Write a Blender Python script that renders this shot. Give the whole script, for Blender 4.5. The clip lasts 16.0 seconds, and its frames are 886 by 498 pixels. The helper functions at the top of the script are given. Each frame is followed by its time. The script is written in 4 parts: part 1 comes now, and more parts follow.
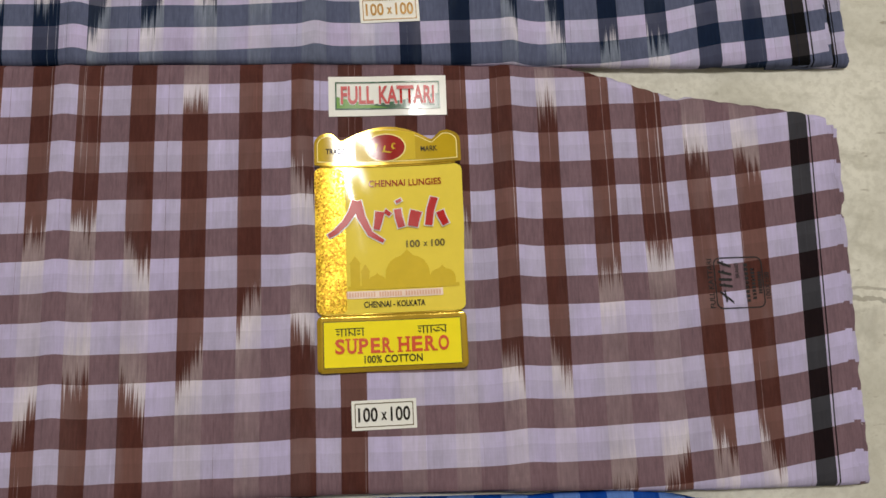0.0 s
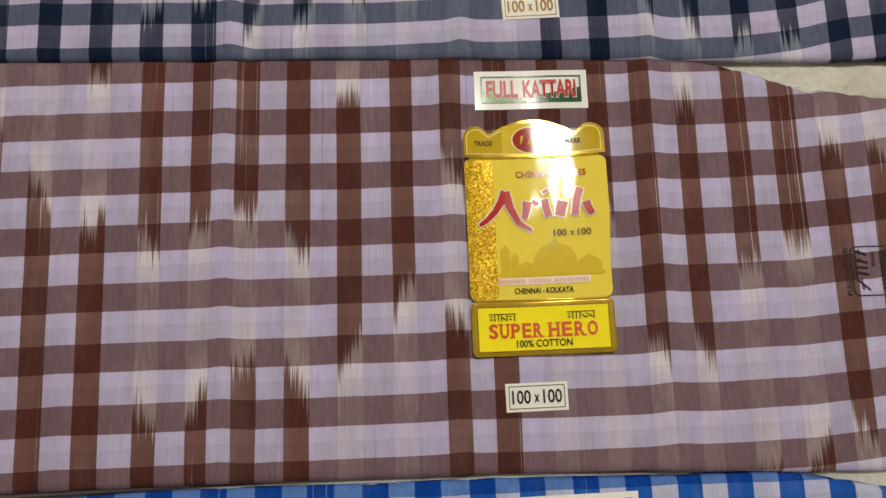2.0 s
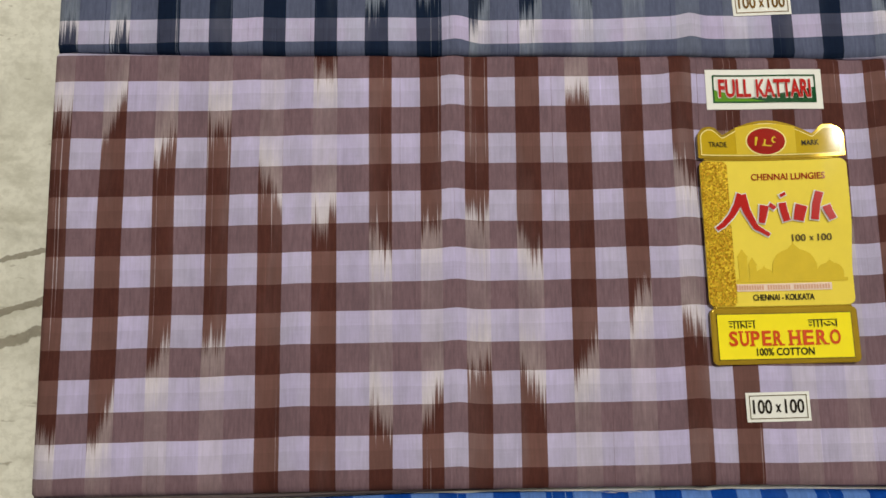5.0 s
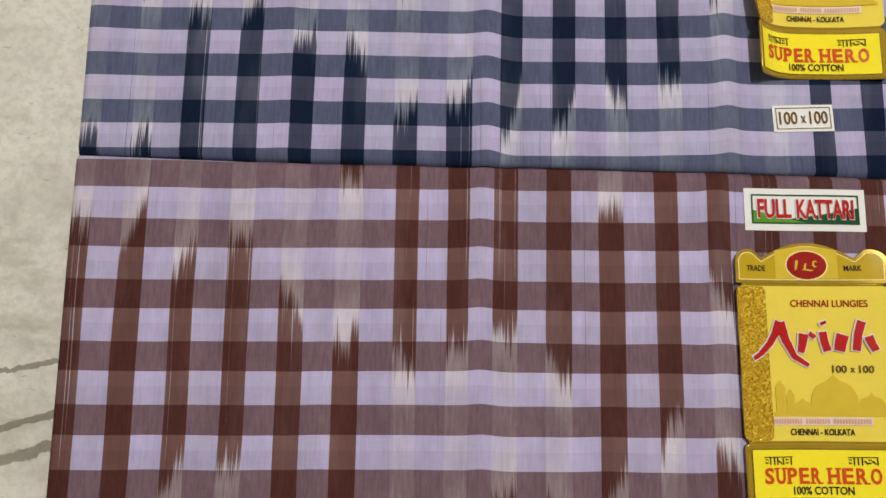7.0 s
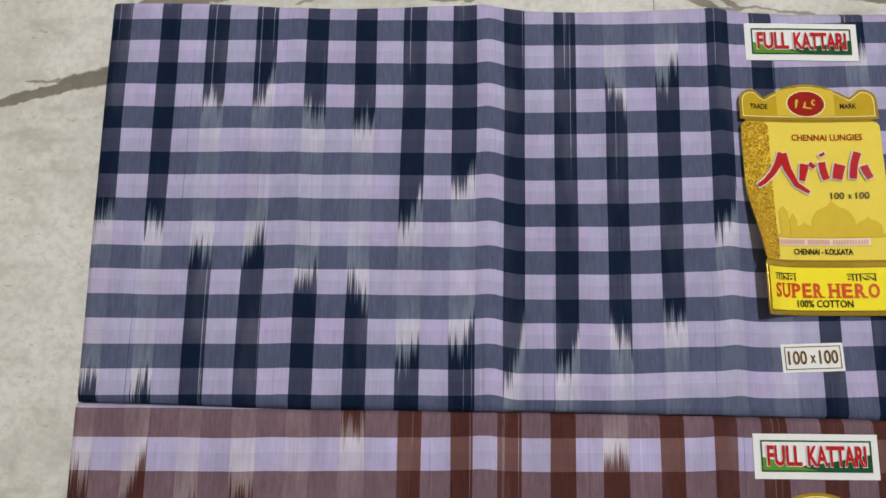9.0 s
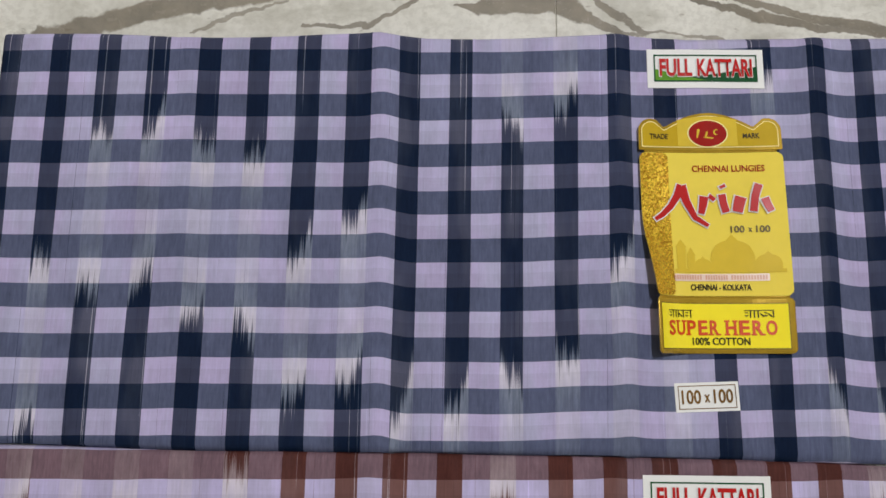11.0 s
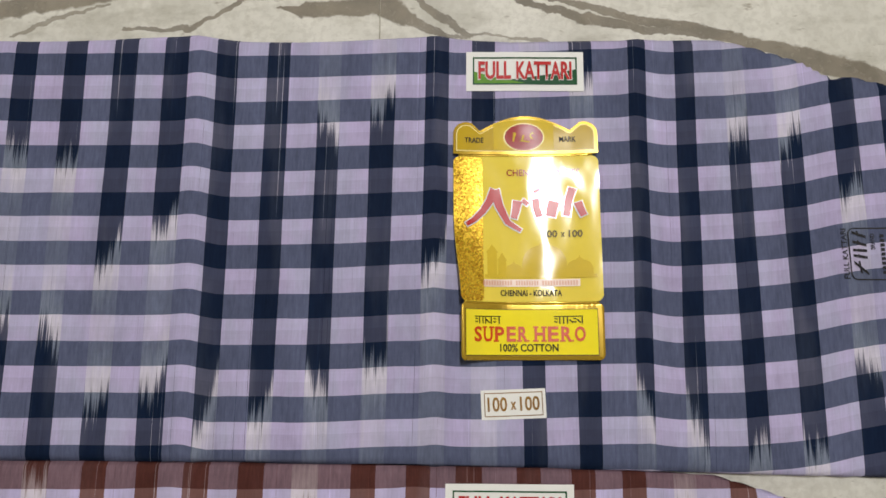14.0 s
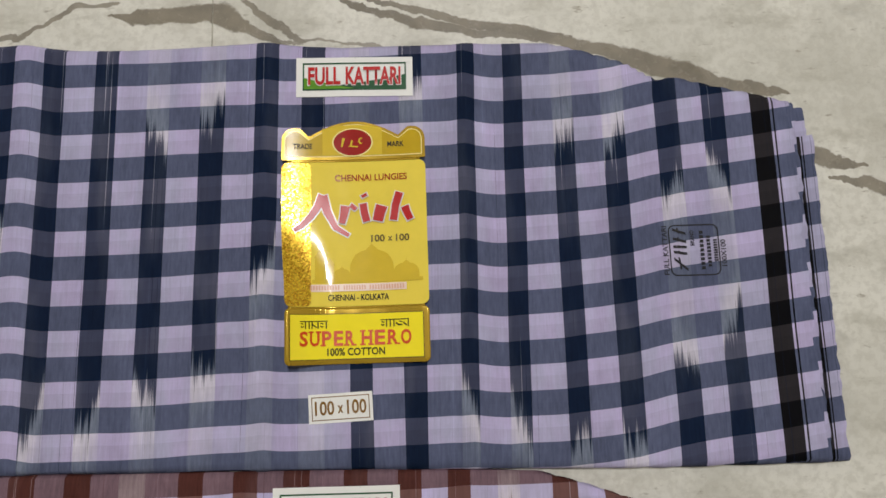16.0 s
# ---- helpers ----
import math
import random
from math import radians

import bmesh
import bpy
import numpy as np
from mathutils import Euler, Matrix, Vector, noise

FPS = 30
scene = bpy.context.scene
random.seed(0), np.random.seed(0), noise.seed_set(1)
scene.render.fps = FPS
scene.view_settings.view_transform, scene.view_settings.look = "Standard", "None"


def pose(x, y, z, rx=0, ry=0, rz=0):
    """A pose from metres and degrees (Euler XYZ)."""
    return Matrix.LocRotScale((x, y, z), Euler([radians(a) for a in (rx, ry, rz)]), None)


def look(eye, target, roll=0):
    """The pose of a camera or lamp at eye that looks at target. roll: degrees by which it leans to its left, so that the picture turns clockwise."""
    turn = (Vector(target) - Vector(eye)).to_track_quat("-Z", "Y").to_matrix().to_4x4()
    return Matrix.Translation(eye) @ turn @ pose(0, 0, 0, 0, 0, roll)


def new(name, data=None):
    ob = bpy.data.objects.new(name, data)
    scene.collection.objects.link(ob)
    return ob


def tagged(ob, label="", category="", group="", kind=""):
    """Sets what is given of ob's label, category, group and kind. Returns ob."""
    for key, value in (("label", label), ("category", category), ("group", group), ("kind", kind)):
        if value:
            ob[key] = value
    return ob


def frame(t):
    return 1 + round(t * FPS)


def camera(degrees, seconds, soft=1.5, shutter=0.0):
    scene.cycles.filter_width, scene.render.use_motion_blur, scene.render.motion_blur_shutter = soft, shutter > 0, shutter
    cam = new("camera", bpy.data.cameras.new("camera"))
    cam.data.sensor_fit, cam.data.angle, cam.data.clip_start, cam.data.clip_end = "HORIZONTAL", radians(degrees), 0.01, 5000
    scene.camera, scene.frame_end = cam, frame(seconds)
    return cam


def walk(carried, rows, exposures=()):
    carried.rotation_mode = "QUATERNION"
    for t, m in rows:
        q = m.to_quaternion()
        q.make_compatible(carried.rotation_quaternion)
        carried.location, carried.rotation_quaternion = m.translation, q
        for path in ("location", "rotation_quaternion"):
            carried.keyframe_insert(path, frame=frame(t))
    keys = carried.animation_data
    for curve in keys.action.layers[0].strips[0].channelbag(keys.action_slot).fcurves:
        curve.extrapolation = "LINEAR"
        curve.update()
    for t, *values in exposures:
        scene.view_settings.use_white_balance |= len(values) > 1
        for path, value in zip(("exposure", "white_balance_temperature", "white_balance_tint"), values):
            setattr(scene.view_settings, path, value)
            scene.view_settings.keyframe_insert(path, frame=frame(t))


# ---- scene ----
# A carried camera looks down on folded checked lungis laid out on a marble floor.
cam = camera(64.0, 16.0, soft=1.55)
# seconds, eye in metres, turn in degrees (0, 0, 0 looks straight down with +y up the picture)
ROWS = [
    (0, -0.0348, -0.0033, 0.5222, 9.196, -3.523, -2.588),
    (0.5, -0.0524, -0.0019, 0.5280, 9.061, -3.430, -2.563),
    (1, -0.0703, -0.0034, 0.5320, 9.133, -3.342, -2.562),
    (1.5, -0.1024, -0.0056, 0.5328, 9.067, -3.137, -2.514),
    (2, -0.1382, -0.0092, 0.5336, 9.083, -2.688, -2.433),
    (2.5, -0.1644, -0.0092, 0.5347, 9.223, -2.441, -2.366),
    (3, -0.1937, -0.0117, 0.5373, 9.178, -2.161, -2.367),
    (3.5, -0.2234, -0.0163, 0.5399, 9.110, -1.838, -2.281),
    (4, -0.2594, -0.0196, 0.5386, 9.034, -1.607, -1.845),
    (4.2, -0.2744, -0.0136, 0.5377, 8.641, -1.480, -1.577),
    (6.3, -0.3031, 0.0357, 0.4816, 8.077, -1.585, -0.943),
    (6.5, -0.3026, 0.0466, 0.4881, 8.167, -1.841, -0.528),
    (7, -0.3094, 0.0860, 0.5104, 9.024, -1.188, 0.353),
    (7.5, -0.3131, 0.1301, 0.5277, 9.529, -0.845, 0.850),
    (8, -0.3127, 0.1816, 0.5408, 9.892, -0.633, 0.858),
    (8.5, -0.3052, 0.2265, 0.5418, 9.819, -0.094, 0.206),
    (8.7, -0.3058, 0.2375, 0.5348, 10.323, -0.322, 0.213),
    (10.8, -0.2302, 0.2924, 0.5243, 9.010, 0.045, -0.104),
    (11, -0.2158, 0.2888, 0.5266, 9.242, 0.488, 0.091),
    (11.5, -0.1937, 0.2871, 0.5294, 9.257, 0.616, 0.122),
    (12, -0.1746, 0.2843, 0.5333, 9.235, 1.027, 0.214),
    (12.5, -0.1444, 0.2877, 0.5309, 9.358, 0.933, 0.162),
    (13, -0.1154, 0.2890, 0.5287, 9.488, 0.879, -0.066),
    (13.5, -0.0999, 0.2941, 0.5260, 9.028, 0.874, -0.097),
    (14, -0.0769, 0.2946, 0.5198, 9.166, 0.557, -0.108),
    (14.5, -0.0517, 0.2937, 0.5163, 9.082, 0.402, -0.141),
    (15, -0.0229, 0.2927, 0.5157, 9.009, -0.075, -0.588),
    (15.5, 0.0020, 0.2957, 0.5149, 8.809, -0.662, -1.539),
    (16, 0.0293, 0.3007, 0.5272, 8.565, -1.335, -1.807),
]
EXPOSURES = [(0.0, -0.02, 6700, 10), (1.5, -0.04, 6850, 10), (2.5, -0.04, 7200, 8), (3.0, -0.02, 7200, 8), (4.0, 0.15, 6950, 4), (6.5, 0.15, 6600, 12), (8.5, 0.07, 6150, 13),
             (11.0, -0.02, 6100, 13), (14.0, -0.02, 6380, 12), (15.3, 0.05, 6350, 12), (16.0, -0.13, 6350, 12)]
walk(cam, [(t, pose(x, y, z, rx, ry, rz)) for t, x, y, z, rx, ry, rz in ROWS], EXPOSURES)

# ---- light: one ceiling tube light in a closed room, with the bounce of its walls ----
world = bpy.data.worlds.new("world")
scene.world = world
world.use_nodes = True
world.node_tree.nodes["Background"].inputs[0].default_value = (0.9, 0.95, 1.0, 1)
world.node_tree.nodes["Background"].inputs[1].default_value = 0.0


def area_lamp(name, m, sx, sy, watts, colour):
    data = bpy.data.lights.new(name, "AREA")
    data.shape, data.size, data.size_y, data.energy, data.color = "RECTANGLE", sx, sy, watts, colour
    ob = new(name, data)
    ob.matrix_world = m
    return ob


LAMP = (0.12, 1.00, 2.95)
area_lamp("tube_lamp", look((LAMP[0], LAMP[1], LAMP[2] - 0.05), (LAMP[0], LAMP[1] - 0.1, 0)), 0.04, 0.55, 50.0, (1.0, 0.985, 0.97))


# ---- node helpers ----
def srgb(r, g, b, gain=1.0):
    out = []
    for c in (r, g, b):
        c /= 255.0
        out.append(gain * (c / 12.92 if c <= 0.04045 else ((c + 0.055) / 1.055) ** 2.4))
    return (*out, 1.0)


class Nodes:
    """A short way to write a node material."""

    def __init__(self, name):
        self.mat = bpy.data.materials.new(name)
        self.mat.use_nodes = True
        self.tree = self.mat.node_tree
        self.bsdf = self.tree.nodes["Principled BSDF"]

    def node(self, kind, **settings):
        n = self.tree.nodes.new(kind)
        for key, value in settings.items():
            setattr(n, key, value)
        return n

    def link(self, value, socket):
        if hasattr(value, "is_output"):
            self.tree.links.new(value, socket)
        elif value is not None:
            socket.default_value = value

    def math(self, op, a, b=0.0, c=None, clamp=False):
        n = self.node("ShaderNodeMath", operation=op, use_clamp=clamp)
        self.link(a, n.inputs[0])
        self.link(b, n.inputs[1])
        if c is not None:
            self.link(c, n.inputs[2])
        return n.outputs[0]

    def mix(self, fac, a, b, blend="MIX"):
        n = self.node("ShaderNodeMix", data_type="RGBA", blend_type=blend)
        self.link(fac, n.inputs[0])
        self.link(a, n.inputs[6])
        self.link(b, n.inputs[7])
        return n.outputs[2]

    def ramp(self, value, lo, hi, a=0.0, b=1.0, smooth=True):
        n = self.node("ShaderNodeMapRange", interpolation_type="SMOOTHSTEP" if smooth else "LINEAR")
        for k, v in enumerate((value, lo, hi, a, b)):
            self.link(v, n.inputs[k])
        return n.outputs[0]

    def scaled(self, vector, x, y, z=1.0):
        n = self.node("ShaderNodeVectorMath", operation="MULTIPLY")
        self.link(vector, n.inputs[0])
        n.inputs[1].default_value = (x, y, z)
        return n.outputs[0]

    def noise(self, vector, scale=1.0, detail=2.0, rough=0.5, distort=0.0, colour=False):
        n = self.node("ShaderNodeTexNoise")
        self.link(vector, n.inputs["Vector"])
        n.inputs["Scale"].default_value, n.inputs["Detail"].default_value = scale, detail
        n.inputs["Roughness"].default_value, n.inputs["Distortion"].default_value = rough, distort
        return n.outputs["Color" if colour else "Fac"]

    def bump(self, height, strength, distance):
        n = self.node("ShaderNodeBump")
        n.inputs["Strength"].default_value, n.inputs["Distance"].default_value = strength, distance
        self.link(height, n.inputs["Height"])
        self.tree.links.new(n.outputs[0], self.bsdf.inputs["Normal"])

    def set(self, **inputs):
        for key, value in inputs.items():
            self.link(value, self.bsdf.inputs[key.replace("_", " ")])
        return self


def cloth_material(name, ll, pale_ground, wd, fd, dd, cream, cream_dark, black, black_dark):
    """Check cloth. The mesh carries which warp and weft stripe a face lies in and how far the tie-dyed warp reaches;
    threads, slubs and the feathered ends of the dye come from noise at thread size."""
    m = Nodes(name)
    attr = m.node("ShaderNodeVertexColor", layer_name="weave")
    sep = m.node("ShaderNodeSeparateColor")
    m.tree.links.new(attr.outputs[0], sep.inputs[0])
    warp, reach, weft = sep.outputs
    shade = attr.outputs[1]
    uv = m.node("ShaderNodeUVMap", uv_map="metres").outputs[0]
    threads = m.noise(m.scaled(uv, 1500, 7), 1.0, 2.0, 0.65)
    clumps = m.noise(m.scaled(uv, 420, 6), 1.0, 2.0, 0.6)
    broad = m.noise(m.scaled(uv, 110, 7), 1.0, 1.0)
    shift = m.math("ADD", m.math("MULTIPLY", m.math("SUBTRACT", threads, 0.5), 0.62),
                   m.math("ADD", m.math("MULTIPLY", m.math("SUBTRACT", clumps, 0.5), 0.62), m.math("MULTIPLY", m.math("SUBTRACT", broad, 0.5), 0.45)))
    dye = m.ramp(m.math("ADD", reach, shift), 0.42, 0.60)
    # the dye is weaker over some lengths of yarn
    weak = m.ramp(m.noise(m.scaled(uv, 45, 9), 1.0, 2.0, 0.5), 0.30, 0.52, 0.93, 1.0)
    # single ends that took no dye run pale through a dark stripe
    missed = m.ramp(m.noise(m.scaled(uv, 760, 2.6), 1.0, 1.0, 0.5), 0.70, 0.73, 0.0, 0.65)
    dye = m.math("MULTIPLY", m.math("MULTIPLY", dye, weak), m.math("SUBTRACT", 1.0, missed))
    # undyed cream thread lies just beyond the end of the dye and fades over a few centimetres
    bare = m.ramp(m.math("ADD", reach, m.math("MULTIPLY", shift, 0.8)), 0.02, 0.46, 0.30, 1.0)
    is_warp = m.ramp(warp, 0.60, 0.62)
    is_black = m.math("MULTIPLY", m.ramp(warp, 0.30, 0.32), m.math("SUBTRACT", 1.0, is_warp))
    dark = m.math("MULTIPLY", is_warp, dye)
    # the ground is unevenly washed: greyer and pinker patches, drawn out along the warp
    patch = m.noise(m.scaled(uv, 26, 9), 1.0, 3.0, 0.6)
    ground = m.mix(m.ramp(patch, 0.36, 0.62), ll, pale_ground)
    light_row = m.mix(m.math("MULTIPLY", is_warp, bare), ground, cream)
    light_row = m.mix(dark, light_row, wd)
    light_row = m.mix(is_black, light_row, black)
    dark_row = m.mix(m.math("MULTIPLY", is_warp, bare), fd, cream_dark)
    dark_row = m.mix(dark, dark_row, dd)
    dark_row = m.mix(is_black, dark_row, black_dark)
    base = m.mix(m.ramp(weft, 0.45, 0.55), light_row, dark_row)
    # stray dyed ends run as fine dark lines along the warp
    stray = m.ramp(m.noise(m.scaled(uv, 900, 1.6), 1.0, 1.0, 0.5), 0.705, 0.725, 0.0, 0.55)
    near = m.ramp(m.noise(m.scaled(uv, 38, 3.0), 1.0, 1.0, 0.5), 0.45, 0.55, 0.35, 1.0)
    base = m.mix(m.math("MULTIPLY", stray, near), base, dd)
    # uneven yarn, washed bands, a greyer lower half in each pale row
    streak = m.ramp(m.noise(m.scaled(uv, 700, 24), 1.0, 3.0, 0.65), 0.2, 0.8, 0.90, 1.10, False)
    pick = m.ramp(m.noise(m.scaled(uv, 30, 800), 1.0, 2.0, 0.6), 0.2, 0.8, 0.965, 1.035, False)
    bands = m.ramp(m.noise(m.scaled(uv, 48, 7), 1.0, 2.0, 0.5), 0.3, 0.7, 0.90, 1.08, False)
    heather = m.ramp(m.noise(m.scaled(uv, 420, 70), 1.0, 3.0, 0.7), 0.25, 0.75, 0.80, 1.20, False)
    heather = m.math("ADD", 1.0, m.math("MULTIPLY", m.math("SUBTRACT", heather, 1.0), m.ramp(weft, 0.45, 0.55, 0.25, 1.0)))
    half = m.ramp(shade, 0.0, 1.0, 0.925, 1.02, False)
    pale = m.ramp(m.noise(m.scaled(uv, 540, 2.4), 1.0, 1.0, 0.5), 0.72, 0.75, 1.0, 1.22)
    stain = m.ramp(m.noise(m.scaled(uv, 75, 40), 1.0, 4.0, 0.65), 0.3, 0.7, 0.92, 1.07, False)
    gain = m.math("MULTIPLY", m.math("MULTIPLY", streak, pick), m.math("MULTIPLY", bands, half))
    gain = m.math("MULTIPLY", m.math("MULTIPLY", pale, heather), m.math("MULTIPLY", gain, stain))
    grey = m.node("ShaderNodeCombineColor")
    for k in range(3):
        m.link(gain, grey.inputs[k])
    base = m.mix(1.0, base, grey.outputs[0], "MULTIPLY")
    m.set(Base_Color=base, Roughness=0.75, Specular_IOR_Level=0.07)
    soft = m.noise(m.scaled(uv, 60, 22), 1.0, 3.0, 0.55)
    fine = m.noise(m.scaled(uv, 1500, 1500), 1.0, 1.0)
    m.bump(m.math("ADD", soft, m.math("MULTIPLY", fine, 0.12)), 0.5, 0.0016)
    return m.mat


def plain_material(name, colour, rough=0.5, metal=0.0, vary=0.08, scale=90.0, bump=0.0, coat=0.0, spec=0.5):
    m = Nodes(name)
    pos = m.node("ShaderNodeNewGeometry").outputs["Position"]
    n = m.noise(pos, scale, 3.0, 0.6)
    n2 = m.noise(pos, scale * 9, 2.0, 0.6)
    g = m.math("ADD", m.ramp(n, 0.25, 0.75, 1 - vary, 1 + vary, False), m.math("MULTIPLY", m.math("SUBTRACT", n2, 0.5), vary))
    grey = m.node("ShaderNodeCombineColor")
    for k in range(3):
        m.link(g, grey.inputs[k])
    m.set(Base_Color=m.mix(1.0, colour, grey.outputs[0], "MULTIPLY"), Roughness=rough, Metallic=metal, Coat_Weight=coat, Coat_Roughness=0.06, Specular_IOR_Level=spec)
    if bump:
        m.bump(m.noise(pos, scale, 2.0, 0.5), 1.0, bump)
    return m.mat


def foil_material():
    m = Nodes("gold glitter foil")
    pos = m.node("ShaderNodeNewGeometry").outputs["Position"]
    v = m.node("ShaderNodeTexVoronoi")
    v.inputs["Scale"].default_value = 820.0
    m.link(pos, v.inputs["Vector"])
    sep = m.node("ShaderNodeSeparateColor")
    m.tree.links.new(v.outputs["Color"], sep.inputs[0])
    base = m.mix(sep.outputs[0], srgb(186, 132, 16), srgb(250, 214, 60))
    m.set(Base_Color=base, Roughness=m.ramp(sep.outputs[1], 0, 1, 0.16, 0.50), Metallic=0.5)
    m.bump(v.outputs["Color"], 1.0, 0.0008)
    return m.mat


def marble_material():
    """Pale polished marble; broad smoky veins along a few warped lines and a faint cloud of finer ones."""
    m = Nodes("polished marble")
    pos = m.node("ShaderNodeNewGeometry").outputs["Position"]
    warp = m.noise(pos, 22.0, 6.0, 0.62, 0.2, True)
    off = m.node("ShaderNodeVectorMath", operation="MULTIPLY_ADD")
    m.link(warp, off.inputs[0])
    off.inputs[1].default_value, off.inputs[2].default_value = (0.024, 0.024, 0), (-0.012, -0.012, 0)
    add = m.node("ShaderNodeVectorMath", operation="ADD")
    m.link(pos, add.inputs[0])
    m.link(off.outputs[0], add.inputs[1])
    sep = m.node("ShaderNodeSeparateXYZ")
    m.link(add.outputs[0], sep.inputs[0])
    x, y = sep.outputs[0], sep.outputs[1]
    cloud = m.noise(pos, 9.0, 5.0, 0.6, 0.4)
    base = m.mix(m.ramp(cloud, 0.35, 0.70), srgb(229, 227, 216), srgb(202, 200, 188))
    grey = m.noise(pos, 17.0, 4.0, 0.6, 0.6)
    base = m.mix(m.ramp(grey, 0.56, 0.76, 0.0, 0.42), base, srgb(150, 147, 136))
    grain = m.noise(pos, 160.0, 4.0, 0.65)
    base = m.mix(m.ramp(grain, 0.42, 0.72, 0.0, 0.55), base, srgb(180, 176, 162))
    smoke = m.noise(m.scaled(add.outputs[0], 14, 40), 1.0, 5.0, 0.6)
    base = m.mix(m.ramp(smoke, 0.48, 0.78, 0.0, 0.6), base, srgb(160, 156, 140))
    specks = m.ramp(m.noise(m.scaled(pos, 55, 150), 1.0, 3.0, 0.6), 0.63, 0.76, 0.0, 0.75)
    base = m.mix(specks, base, srgb(150, 142, 126))
    total = None
    fray = m.noise(m.scaled(pos, 130, 260), 1.0, 4.0, 0.65)
    # start x, y, end x, y, half width at start and end, strength
    for x0, y0, x1, y1, w0, w1, k in VEINS:
        dx, dy = x1 - x0, y1 - y0
        length = math.hypot(dx, dy)
        dx, dy = dx / length, dy / length
        along = m.math("ADD", m.math("MULTIPLY", m.math("SUBTRACT", x, x0), dx), m.math("MULTIPLY", m.math("SUBTRACT", y, y0), dy))
        across = m.math("ABSOLUTE", m.math("SUBTRACT", m.math("MULTIPLY", m.math("SUBTRACT", y, y0), dx), m.math("MULTIPLY", m.math("SUBTRACT", x, x0), dy)))
        past = m.math("MAXIMUM", m.math("SUBTRACT", 0.0, along), m.math("SUBTRACT", along, length))
        w = m.ramp(along, 0.0, length, w0, w1, False)
        far = m.math("ADD", across, m.math("MULTIPLY", m.math("MAXIMUM", past, 0.0), 0.8))
        far = m.math("DIVIDE", m.math("ADD", far, m.math("MULTIPLY", m.math("SUBTRACT", fray, 0.5), 0.0022)), w)
        v = m.math("MULTIPLY", m.ramp(far, 0.80, 1.15, 1.0, 0.0), k)
        total = v if total is None else m.math("MAXIMUM", total, v)
    body = m.mix(m.ramp(m.noise(pos, 34.0, 4.0, 0.6), 0.3, 0.7), srgb(104, 96, 82), srgb(132, 123, 106))
    base = m.mix(m.math("MULTIPLY", total, 0.92), base, body)
    m.set(Base_Color=base, Roughness=m.ramp(grain, 0.3, 0.7, 0.16, 0.30), Specular_IOR_Level=0.5)
    m.bump(m.noise(pos, 40.0, 3.0, 0.5), 0.06, 0.001)
    return m.mat


VEINS = [
    (-0.030, 0.580, 0.020, 0.5630, 0.0022, 0.0045, 0.95),
    (0.020, 0.563, 0.075, 0.5515, 0.0048, 0.0040, 0.95),
    (0.075, 0.5515, 0.125, 0.5440, 0.0036, 0.0020, 0.90),
    (-0.012, 0.582, 0.055, 0.5640, 0.0012, 0.0040, 0.90),
    (0.055, 0.564, 0.146, 0.5440, 0.0042, 0.0060, 0.95),
    (0.146, 0.541, 0.248, 0.5140, 0.0065, 0.0085, 0.95),
    (0.248, 0.514, 0.318, 0.4950, 0.0085, 0.0020, 0.90),
    (0.320, 0.4490, 0.376, 0.4352, 0.0075, 0.0014, 0.90),
    (0.345, 0.4310, 0.400, 0.4160, 0.0012, 0.0075, 0.90),
    (0.400, 0.4160, 0.600, 0.3600, 0.0075, 0.0080, 0.85),
    (0.306, 0.034, 0.372, 0.021, 0.0020, 0.0016, 0.55),
    (0.311, 0.041, 0.374, 0.034, 0.0014, 0.0016, 0.45),
    (-0.214, 0.5700, -0.190, 0.5690, 0.0010, 0.0055, 0.95),
    (-0.190, 0.5700, -0.132, 0.5725, 0.0055, 0.0075, 0.95),
    (-0.130, 0.5720, -0.106, 0.5580, 0.0100, 0.0060, 0.95),
    (-0.106, 0.5580, -0.070, 0.5460, 0.0050, 0.0020, 0.90),
    (-0.108, 0.5790, -0.080, 0.5620, 0.0022, 0.0042, 0.85),
    (-0.080, 0.5620, -0.056, 0.5490, 0.0040, 0.0012, 0.85),
    (-0.090, 0.5520, 0.000, 0.5440, 0.0010, 0.0014, 0.75),
    (-0.540, 0.5460, -0.4575, 0.5660, 0.0100, 0.0090, 0.92),
    (-0.4575, 0.5660, -0.3400, 0.5860, 0.0090, 0.0070, 0.92),
    (-0.420, 0.5510, -0.3850, 0.5644, 0.0014, 0.0022, 0.70),
    (-0.385, 0.5644, -0.3450, 0.5760, 0.0022, 0.0010, 0.70),
    (-0.332, 0.5540, -0.2830, 0.5530, 0.0014, 0.0022, 0.80),
    (-0.283, 0.5530, -0.2600, 0.5625, 0.0024, 0.0018, 0.85),
    (-0.260, 0.5625, -0.2370, 0.5765, 0.0018, 0.0024, 0.85),
    (-0.237, 0.5765, -0.2060, 0.5810, 0.0024, 0.0012, 0.80),
    (-0.720, 0.4390, -0.6366, 0.4655, 0.0045, 0.0042, 0.95),
    (-0.6366, 0.4655, -0.6010, 0.4770, 0.0040, 0.0050, 0.95),
    (-0.601, 0.4790, -0.5550, 0.4930, 0.0070, 0.0090, 0.95),
    (-0.629, 0.4805, -0.6016, 0.4835, 0.0008, 0.0016, 0.70),
    (-0.640, 0.068, -0.560, 0.086, 0.0020, 0.0022, 0.8),
    (-0.640, 0.034, -0.560, 0.049, 0.0030, 0.0026, 0.85),
    (-0.640, 0.012, -0.560, 0.026, 0.0045, 0.0040, 0.8),
]

